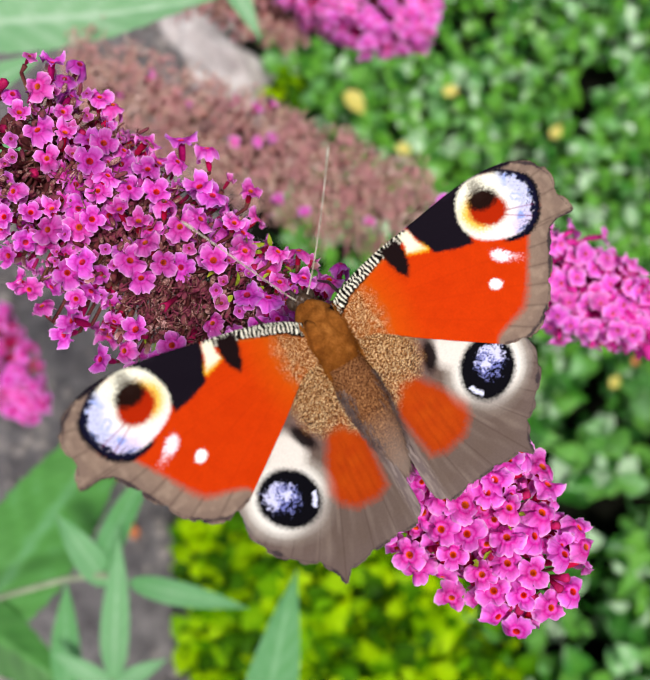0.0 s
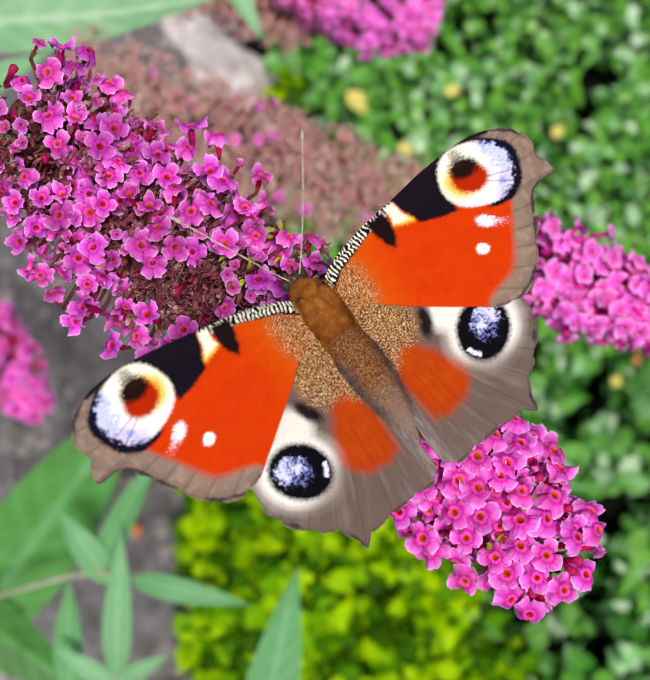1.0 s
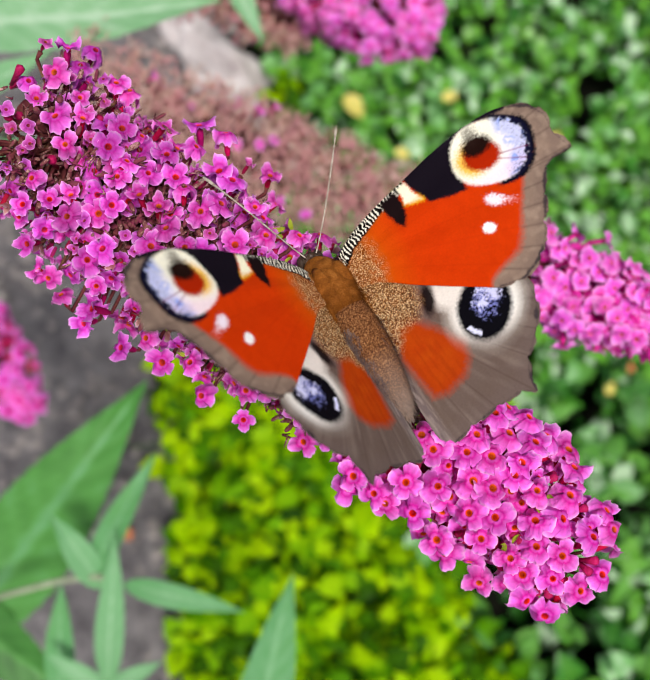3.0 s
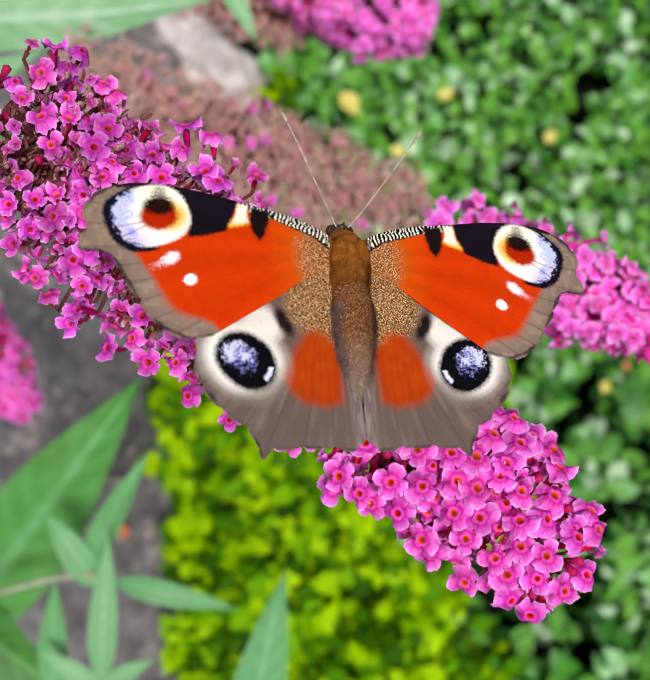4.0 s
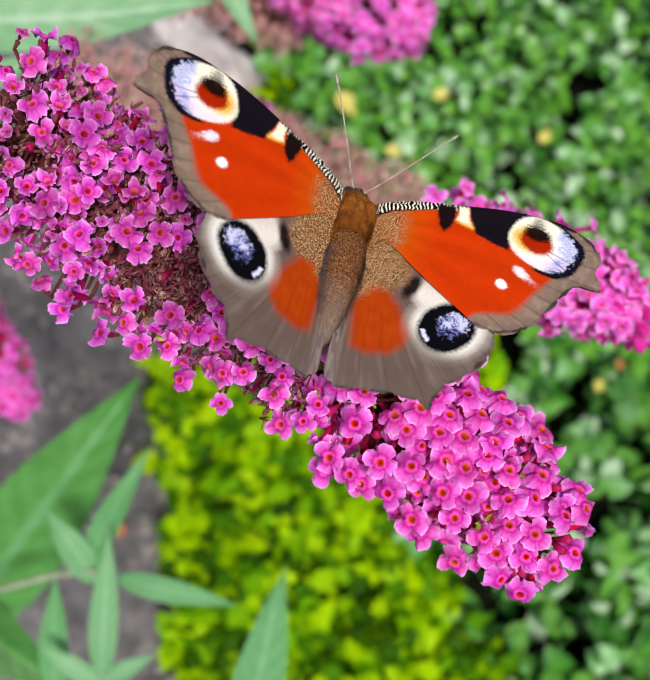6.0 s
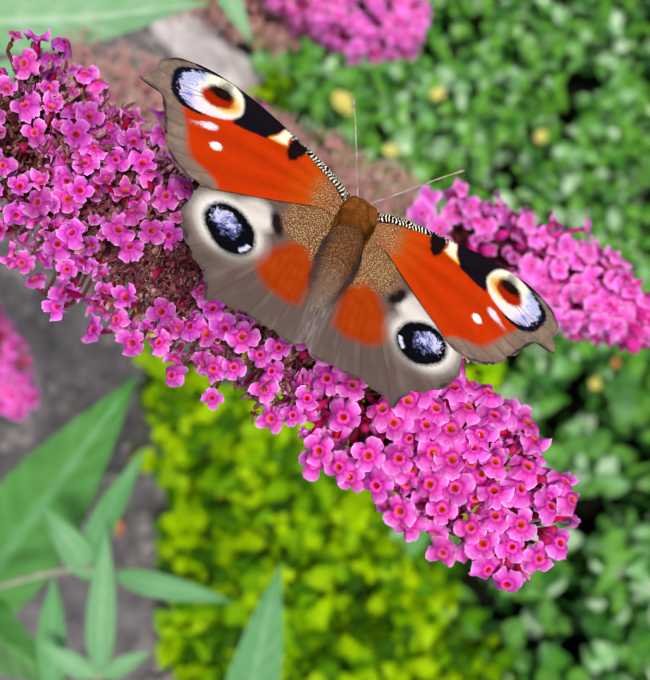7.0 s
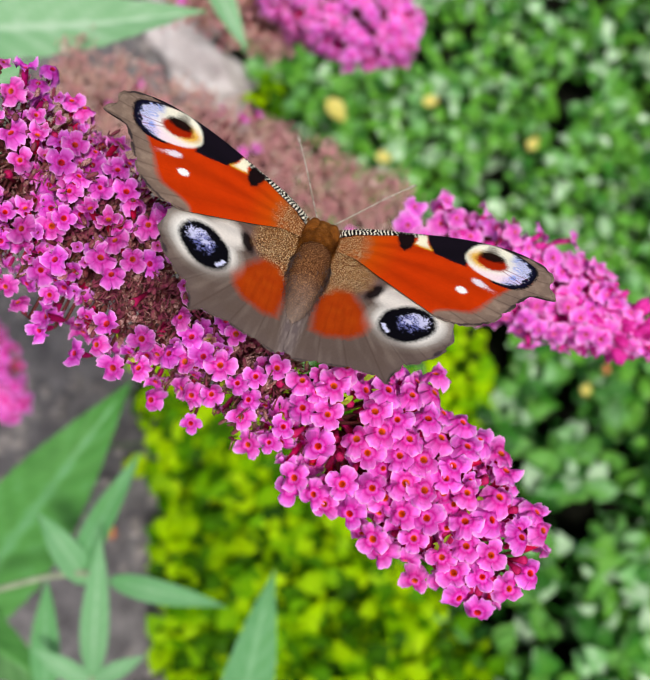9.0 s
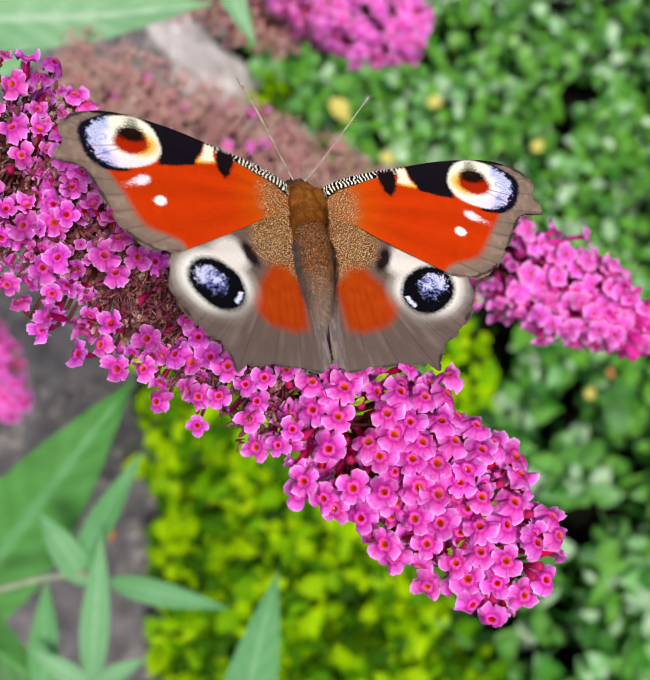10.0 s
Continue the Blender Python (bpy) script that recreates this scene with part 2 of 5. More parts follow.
# ---- ground ----
def ground():
    n, reach = 90, 0.9
    verts, faces = [], []
    for j in range(n + 1):
        for i in range(n + 1):
            x, y = (i / n * 2 - 1) * reach, (j / n * 2 - 1) * reach + 0.15
            z = 0.008 * noise.noise((x * 9, y * 9, 0)) + 0.004 * noise.noise((x * 40, y * 40, 3))
            z *= 1 - max(abs(i / n * 2 - 1), abs(j / n * 2 - 1)) ** 4
            if i in (0, n) or j in (0, n):
                x, y = (i / n * 2 - 1) * 400, (j / n * 2 - 1) * 400
                z = 0
            verts.append((x, y, z))
    for j in range(n):
        for i in range(n):
            a = j * (n + 1) + i
            faces.append((a, a + 1, a + n + 2, a + n + 1))
    tagged(mesh_object("ground", verts, faces, M_SOIL), "grey brown soil and grit between garden plants", "ground", kind="structure")


def pebbles():
    rnd = random.Random(5)
    b = Build()
    for _ in range(1600):
        x, y = rnd.uniform(-0.34, -0.04), rnd.uniform(-0.12, 0.5)
        s = rnd.uniform(0.001, 0.004) if rnd.random() < 0.93 else rnd.uniform(0.004, 0.008)
        b.blob((x, y, s * 0.2), (s, s * rnd.uniform(0.7, 1.2), s * 0.55), 7, 5, 0.5, rnd.random() * 50)
    tagged(b.done("gravel", M_PEBBLE), "fine grey gravel scattered over the soil", "gravel", kind="stuff")


def at_sight(x, y, depth):
    """A place x across and y up, at that distance in front of the first view; x and y in tangents."""
    return SIGHT @ Vector((x * depth, y * depth, -depth))


def on_ground(x, y, z=0.0):
    """Where the line of sight with tangents x, y comes down to the height z."""
    d = SIGHT.to_3x3() @ Vector((x, y, -1))
    return SIGHT.translation + d * ((z - 0.6) / d.z)


# ---- carpets of small leaves ----
def leaf_round(b, place, normal, heading, size, rnd, tone, ratio=0.85, fold=0.18):
    """A small rounded leaf with a folded midrib."""
    nrm = Vector(normal).normalized()
    h = Vector(heading)
    h = (h - nrm * h.dot(nrm)).normalized()
    s = nrm.cross(h)
    n = 6
    verts, faces, tones = [], [], []
    for i in range(n + 1):
        u = i / n
        w = math.sin(math.pi * min(1, u * 0.94 + 0.06) ** 0.8) * ratio * 0.5
        lift = 0.10 * math.sin(u * 2.6) - 0.12 * u * u
        for k in (-1, 0, 1):
            verts.append(place + (h * u + s * (w * k) + nrm * (lift + (fold * abs(k) * w))) * size)
            tones.append(tone + (0.10 if k == 0 else 0))
    for i in range(n):
        for k in (0, 1):
            a = i * 3 + k
            faces.append((a, a + 1, a + 4, a + 3))
    b.add(verts, faces, tones)


def leaf_variant(mat, rnd, tone, ratio):
    b = Build()
    leaf_round(b, Vector((0, 0, 0)), (0, 0, 1), (1, 0, 0), 1.0, rnd, tone, ratio * rnd.uniform(0.75, 1.1), rnd.uniform(0.05, 0.35))
    me = bpy.data.meshes.new("leaf")
    me.from_pydata([tuple(v) for v in b.v], [], b.f)
    me.materials.append(mat)
    me.attributes.new("tone", "FLOAT", "POINT").data.foreach_set("value", np.asarray(b.a, dtype=np.float32))
    me.polygons.foreach_set("use_smooth", [True] * len(me.polygons))
    me.update()
    return me


def carpet(name, inside, count, size, height, mat, label, seed, tones, ratio, stretch, thin=False):
    """A dense low plant: 300 leaves of its best seen stretch are parts, the rest is one mesh."""
    rnd = random.Random(seed)
    plant = tagged(new(name), label, "groundcover")
    kinds = [leaf_variant(mat, rnd, tones(rnd, stretch[0], stretch[2]), ratio) for _ in range(36)]
    b = Build()
    made = single = 0
    while made < count:
        u, v = rnd.uniform(-0.75, 0.75), rnd.uniform(-0.55, 0.62)
        g = on_ground(u, v, height)
        if not inside(u, v) or (thin and noise.noise((g.x * 28, g.y * 28, 9)) < (0.02 if -0.3 < v < 0.06 and u > 0.15 else -0.2 if v < -0.3 else -0.34)):
            continue
        hump = 0.65 + 0.35 * noise.noise((g.x * 22, g.y * 22, seed)) + 0.25 * noise.noise((g.x * 60, g.y * 60, seed + 5))
        z = max(0.004, height * hump * (1 - 0.7 * rnd.random() ** 1.8))
        p = Vector((g.x, g.y, z))
        nrm = Vector((rnd.gauss(0, 0.55), rnd.gauss(-0.1, 0.55), 1)).normalized()
        ang = rnd.uniform(0, 2 * math.pi)
        head = Vector((math.cos(ang), math.sin(ang), rnd.uniform(-0.1, 0.4)))
        wide = size * (0.72 if thin and v > 0.08 else 1.0) * rnd.uniform(0.6, 1.25)
        made += 1
        if single < 300 and stretch[0] < u < stretch[1] and stretch[2] < v < stretch[3] and z > 0.42 * height:
            x = (head - nrm * head.dot(nrm)).normalized()
            m = Matrix((x, nrm.cross(x), nrm)).transposed().to_4x4()
            leaf = new("leaf", rnd.choice(kinds))
            leaf.parent = plant
            leaf.matrix_basis = Matrix.Translation(p) @ m @ Matrix.Scale(wide, 4)
            single += 1
            continue
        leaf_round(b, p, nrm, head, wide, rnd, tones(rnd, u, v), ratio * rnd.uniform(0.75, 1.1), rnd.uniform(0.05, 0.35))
    # the bed goes on beyond the view
    for _ in range(count * 2 // 3 if thin else 0):
        x, y = 0.30 + rnd.uniform(-0.42, 0.42), 0.22 + rnd.uniform(-0.62, 0.62)
        q = SIGHT.inverted() @ Vector((x, y, height))
        seen = q.z < 0 and abs(q.x / -q.z) < 0.75 and -0.55 < q.y / -q.z < 0.62
        if seen or ((x - 0.30) / 0.42) ** 2 + ((y - 0.22) / 0.62) ** 2 > 0.92:
            continue
        ang = rnd.uniform(0, 2 * math.pi)
        leaf_round(b, Vector((x, y, height * rnd.uniform(0.4, 1))), (rnd.gauss(0, 0.5), rnd.gauss(0, 0.5), 1), (math.cos(ang), math.sin(ang), 0.2), size * 1.4, rnd, tones(rnd, 0, 0), ratio)
    for _ in range(count // 6):
        u, v = rnd.uniform(-0.75, 0.75), rnd.uniform(-0.55, 0.62)
        if inside(u, v):
            g = on_ground(u, v, height * 0.4)
            a = rnd.uniform(0, 6.28)
            q = g + Vector((math.cos(a), math.sin(a), 0.5)) * 0.025
            b.tube([(g.x, g.y, 0), g, q], [0.0012, 0.001, 0.0006], 4, 0.2)
    tagged(b.done("foliage", mat, plant), kind="stuff")
    return plant


def lime_area(u, v):
    left = -0.185 + 0.12 * max(0, -0.1 - v) + 0.008 * math.sin(v * 60)
    right = float(np.interp(v, [-0.55, -0.36, -0.315, -0.28, -0.23, -0.12, 0.0], [0.240, 0.236, 0.212, 0.178, 0.128, 0.15, 0.19])) + 0.012 * math.sin(v * 45 + 1)
    if left < u < right and v < -0.02 + 0.02 * math.sin(u * 20):
        return True
    return ((u - 0.182) / 0.95) ** 2 + ((v + 0.05) / 1.9) ** 2 < 0.0016 or ((u + 0.043) / 0.9) ** 2 + ((v - 0.30) / 1.5) ** 2 < 0.0004


def ivy_area(u, v):
    if lime_area(u, v) or ((u - 0.182) / 1.2) ** 2 + ((v + 0.05) / 2.1) ** 2 < 0.0016:
        return False
    # a strip without leaves: deep shade, given by the near-black bed below
    if abs((u - 0.25) * 0.62 + (v + 0.31) * 0.78) < 0.022 and abs((u - 0.25) * 0.78 - (v + 0.31) * 0.62) < 0.075:
        return False
    edge = -0.06 - 0.015 * math.sin(v * 18) + (0.06 - 0.3 * v if v < 0.2 else 0)
    return u > max(edge, -0.065)


# ---- buddleia leaves ----
def long_leaf(name, base, tip, width, facing, droop, mat, parent, rnd, tone=0.5):
    """A lance-shaped leaf from base to tip with midrib, side veins and a toothed rim."""
    base, tip = Vector(base), Vector(tip)
    h = tip - base
    length = h.length
    h.normalize()
    nrm = Vector(facing)
    nrm = (nrm - h * nrm.dot(h)).normalized()
    s = h.cross(nrm)
    n, m = 36, 5
    verts, faces, tones = [], [], []
    for i in range(n + 1):
        u = i / n
        w = width * 0.5 * 2.19 * u ** 0.62 * (1 - u) ** 1.15 * 1.08 + width * 0.012
        w *= 1 + 0.035 * (i % 2)
        lift = -droop * length * u * u + 0.012 * length * math.sin(u * 9 + tone * 7)
        for k in range(-m, m + 1):
            q = k / m
            vein = 0.06 * width * abs(q) * 0.9 + 0.012 * width * math.sin(u * 60 - abs(q) * 9) * min(1, abs(q) * 3)
            verts.append(base + h * (u * length) + s * (w * q) + nrm * (lift + vein))
            tones.append(tone + (0.22 if k == 0 else 0) + 0.06 * math.sin(u * 60 - abs(q) * 9))
    c = 2 * m + 1
    for i in range(n):
        for k in range(2 * m):
            a = i * c + k
            faces.append((a, a + 1, a + c + 1, a + c))
    return mesh_object(name, verts, faces, mat, parent, "", True, {"tone": tones})


# ---- flower spikes ----
def floret_mesh(name, mat, seed, size=1.0, lobes=4, closed=0.0, tube=3.4, steps=40):
    """One four-lobed floret: tube, throat and a ruffled limb; faces +z from the mouth at the origin."""
    rnd = random.Random(seed)
    ph = [rnd.uniform(0, 6.28) for _ in range(5)]
    verts, faces, span = [], [], []
    tube_r = [(-tube, 0.24, 0.0), (-tube * 0.8, 0.36, 0.1), (-tube * 0.35, 0.40, 0.2), (-0.35, 0.36, 0.28)]
    for z, r, sp in tube_r:
        for k in range(steps):
            a = 2 * math.pi * k / steps
            verts.append((r * math.cos(a), r * math.sin(a), z))
            span.append(sp)
    limb = [(0.0, 0.445), (0.10, 0.464), (0.24, 0.54), (0.40, 0.63), (0.57, 0.74), (0.73, 0.83), (0.87, 0.92), (1.0, 1.0)]
    big = [1 + rnd.uniform(-0.16, 0.12) for _ in range(lobes)]
    droop = [rnd.choice((rnd.uniform(0.2, 0.8), rnd.uniform(1.0, 2.2))) * (1 - closed) for _ in range(lobes)]
    twist = [rnd.uniform(-0.35, 0.35) for _ in range(lobes)]
    for q, sp in limb:
        for k in range(steps):
            a = 2 * math.pi * k / steps
            turn = a / (2 * math.pi) * lobes
            which = int(round(turn)) % lobes
            u = 2 * (turn - round(turn))
            reach = (0.50 + 0.50 * (1 - abs(u) ** 3.2) ** 0.7) * big[which] * (1 + 0.030 * math.sin(a * 13 + ph[3]) + 0.03 * math.sin(a * 21 + ph[4]))
            bow = droop[which] * (0.75 + 0.25 * math.cos(u * 1.5)) + 0.55 * abs(u) ** 2
            rr = 0.36 + q * 1.70 * reach * (1 - 0.5 * closed) * (1 - 0.10 * bow * q)
            z = 0.05 * math.sin(math.pi * min(1.0, q * 2.2)) + q * 1.8 * closed - bow * q ** 1.8
            z += q * q * (0.20 * math.sin(a * 7 + ph[0]) + 0.16 * math.sin(a * 15 + ph[1]) + 0.12 * math.sin(a * 3 + ph[2]) + twist[which] * u)
            z += 0.30 * q ** 4 * (1 - abs(u))
            z += 0.10 * q * math.cos(u * 4.0)
            verts.append((rr * math.cos(a), rr * math.sin(a), z))
            # deeper tone towards the notches puts their shading into the colour
            span.append(sp - 0.10 * abs(u) ** 3 * q)
    rings = len(tube_r) + len(limb)
    for i in range(rings - 1):
        for k in range(steps):
            k2 = (k + 1) % steps
            faces.append((i * steps + k, i * steps + k2, (i + 1) * steps + k2, (i + 1) * steps + k))
    # dark eye of the throat, sunk below the mouth
    n = len(verts)
    for r, z, sp in ((0.36, 0.0, 0.445), (0.29, -0.10, 0.372), (0.17, -0.26, 0.345), (0.0, -0.50, 0.34)):
        for k in range(8 if r else 1):
            a = 2 * math.pi * k / 8
            verts.append((r * math.cos(a), r * math.sin(a), z))
            span.append(sp)
    for k in range(8):
        k2 = (k + 1) % 8
        for i in (0, 8):
            faces.append((n + i + k, n + i + k2, n + i + 8 + k2, n + i + 8 + k))
        faces.append((n + 16 + k, n + 16 + k2, n + 24))
    me = bpy.data.meshes.new(name)
    me.from_pydata([tuple(c * size * MM for c in v) for v in verts], [], faces)
    me.materials.append(mat)
    me.attributes.new("span", "FLOAT", "POINT").data.foreach_set("value", np.asarray(span, dtype=np.float32))
    me.polygons.foreach_set("use_smooth", [True] * len(me.polygons))
    me.update()
    return me


FRESH = [floret_mesh("floret", M_PETAL, s, 1.20 + 0.06 * (s % 3), closed=0.10 * (s % 3)) for s in range(18)]
BUDDING = [floret_mesh("floret", M_PETAL, 110 + s, 0.92 + 0.07 * (s % 3), closed=0.12 * (s % 4), tube=2.8) for s in range(10)]
CUPPED = [floret_mesh("floret", M_PETAL, 20 + s, 0.9, closed=0.5) for s in range(3)]
FADED = [floret_mesh("floret", M_PETAL_OLD, 40 + s, 1.02 + 0.06 * (s % 4), closed=0.16 * (s % 4), tube=2.4) for s in range(14)]
SMALL = [floret_mesh("floret", M_PETAL_DULL, 50 + s, 0.62, closed=0.3 + 0.15 * s, tube=2.4, steps=20) for s in range(4)]
VIVID = [floret_mesh("floret", M_PETAL, 90 + s, 1.06, closed=0.1 * s, steps=20) for s in range(4)]
DRY = [floret_mesh("floret", M_PETAL_DRY, 60 + s, 0.8, closed=0.8, steps=16) for s in range(3)]
PLAIN = [floret_mesh("floret", M_PETAL_PALE, 80 + s, 1.06, closed=0.1 * s, steps=20) for s in range(4)]


def aim(place, direction, roll):
    return Matrix.Translation(place) @ Vector(direction).to_track_quat("Z", "Y").to_matrix().to_4x4() @ pose(0, 0, 0, 0, 0, roll)


def put_floret(spike, me, place, direction, roll, size=1.0):
    ob = new("floret", me)
    ob.parent = spike
    ob.matrix_basis = aim(place, direction, roll) @ Matrix.Scale(size, 4)
    return ob


def stalks(spike, feet, half, rnd, thick, seed_husks=0, husk_range=(0, 0), radius=0.01, side=0.0, husk=None, coarse=1.0):
    """The main stem with a thin stalk to every floret, and dry husks round the old part."""
    b = Build()
    pts = [(-half * 0.82 + 1.80 * half * i / 14, side + 0.0009 * math.sin(i), -0.001) for i in range(15)]
    b.tube(pts, [thick * (1 - 0.5 * i / 14) for i in range(15)], 8)
    for p, d in feet:
        foot = p - d * 0.0032
        root = Vector((max(-half * 0.7, min(half, foot.x - 0.004)), side + (foot.y - side) * 0.15, foot.z * 0.15))
        mid = root.lerp(foot, 0.55) + Vector((0.0004, 0, -0.0005))
        b.tube([root, mid, foot, foot + d * 0.0013], [0.00042, 0.00024, 0.00026, 0.00038], 5)
    b.done("stem", M_STALK, spike, "reddish brown flower stalk")
    if seed_husks:
        h = Build()
        for k in range(seed_husks):
            x = rnd.uniform(*husk_range)
            a = rnd.uniform(-0.5, math.pi + 0.5)
            r = radius * rnd.uniform(0.35, 0.95)
            if k % 12:
                p = root_of_tuft + Vector((rnd.gauss(0, 1), rnd.gauss(0, 1), rnd.gauss(0, 1))) * 0.0016
            else:
                p = root_of_tuft = Vector((x, side + math.cos(a) * r, math.sin(a) * r * 0.85))
            d = Vector((rnd.uniform(-0.3, 0.9), math.cos(a) + rnd.gauss(0, 0.4), math.sin(a) + rnd.gauss(0, 0.4))).normalized()
            ln = rnd.uniform(0.0018, 0.0042) * coarse
            if rnd.random() < 0.35:
                ln, wide = rnd.uniform(0.0010, 0.0020), rnd.uniform(0.00022, 0.00042)
                h.tube([p, p + d * ln * 0.35, p + d * ln * 0.8, p + d * ln], [wide * 0.5, wide, wide * 0.9, wide * 0.5], 7)
                continue
            bend = Vector((rnd.gauss(0, 1), rnd.gauss(0, 1), rnd.gauss(0, 1))) * 0.0006
            h.tube([p, p + d * ln * 0.5 + bend, p + d * ln], [0.00012 * coarse, rnd.uniform(0.00018, 0.00042) * coarse, rnd.uniform(0.00005, 0.0003) * coarse], 5)
        tagged(h.done("husk", husk or M_HUSK, spike, "withered brown calyces"), kind="stuff")


TIP_FLORETS = [(16.3, 12.3), (16.7, 9.4), (22.3, 13.6), (25.1, 15.1), (27.4, 17.3), (25.5, 11.5), (28.6, 14.2), (22.7, 10.4), (25.0, 9.1),
               (28.3, 10.7), (31.5, 13.5), (33.0, 16.9), (23.2, 6.3), (20.3, 2.3), (25.4, 5.9), (28.7, 8.3), (31.4, 9.9), (34.9, 11.8), (35.1, 14.9),
               (31.6, 6.2), (28.9, 2.9), (25.8, 0.7), (35.1, 10.0), (38.5, 10.4), (34.0, 7.1), (42.4, 12.7), (33.9, 2.9), (36.6, 4.6), (40.6, 7.5),
               (43.3, 9.9), (37.3, 1.5), (41.7, 2.0), (46.2, 6.4), (44.4, 1.4), (52.2, 7.9), (47.4, 3.5), (42.9, 5.2), (48.6, 14.5), (50.6, 13.2),
               (51.8, -1.0), (51.3, 4.6), (39.9, 17.2), (41.7, 15.9), (36.5, 16.7), (48.0, 10.7), (26.2, 19.4)]
BASE_FLORETS = [(15.6, 7.5), (15.6, 4.7), (15.4, 1.2), (-0.7, 2.2), (-1.6, -1.4), (2.0, 1.3), (4.3, 1.9), (5.8, -1.8), (9.8, 0.9), (10.5, -1.5),
                (-5.4, -2.3), (-10.0, -3.8), (-9.6, -7.0), (-3.6, -5.7), (-11.9, -10.6), (-6.4, -8.3), (-0.1, -8.5), (6.0, -7.3), (3.9, -3.8),
                (15.4, -1.8), (9.9, 6.4), (13.3, 7.3), (7.4, 1.6), (0.6, -0.8), (21.0, -3.3), (24.3, -3.2), (21.8, -5.1), (29.3, -1.8), (33.9, -2.4),
                (36.0, -3.1), (42.5, -3.3), (26.2, -3.2), (48.0, -0.9), (13.6, -4.4), (8.6, 3.8), (18.5, 6.2)]
OLD_HIGH = [(-31.7, 4.5), (-29.9, 7.0), (-27.8, 7.7), (-35.0, 6.3), (-38.1, 6.4), (-39.2, 10.2), (-43.2, 12.4), (-41.2, 13.7), (-39.3, 16.0),
            (-35.2, 13.7), (-34.1, 14.5), (-32.5, 14.9), (-22.3, 11.7), (-23.0, 17.4), (-19.8, 18.9), (-20.9, 15.0), (-17.8, 10.1), (-14.2, 9.1),
            (-13.1, 11.5), (-21.0, 5.8), (-22.6, 2.7), (-18.3, 6.3), (-15.9, 4.9), (-25.0, 7.9), (-32.5, 8.3), (-28.4, 10.5), (-9.9, 13.9),
            (-14.9, 17.7), (-11.9, 18.5), (-16.4, 14.4), (-14.4, 14.7), (-1.9, 16.8), (-3.6, 14.9), (-24.5, 5.7), (-27.2, 0.4), (-28.9, -1.7),
            (-32.2, -1.2)]
OLD_LOW = [(-23.5, -3.2), (-20.9, -4.3), (-16.9, 0.3), (-12.6, 4.6), (-8.4, 8.8), (-15.8, 2.1), (-13.4, 1.4), (-20.2, -2.0), (-26.2, -10.0),
           (-24.5, -9.9), (-28.5, -8.0), (-2.6, 8.4), (-0.5, 9.9), (2.1, 8.7), (-0.8, 12.2), (-3.4, 3.1), (-4.2, 5.6), (0.1, 17.0), (3.4, 16.6),
           (3.0, 19.3), (-22.1, -10.5), (-18.2, -6.1), (-17.4, -8.9), (-17.5, -11.4), (-31.3, -4.4),
           (-26.0, -1.9), (-24.0, -0.9), (1.0, 14.6), (-27.3, -5.0)]


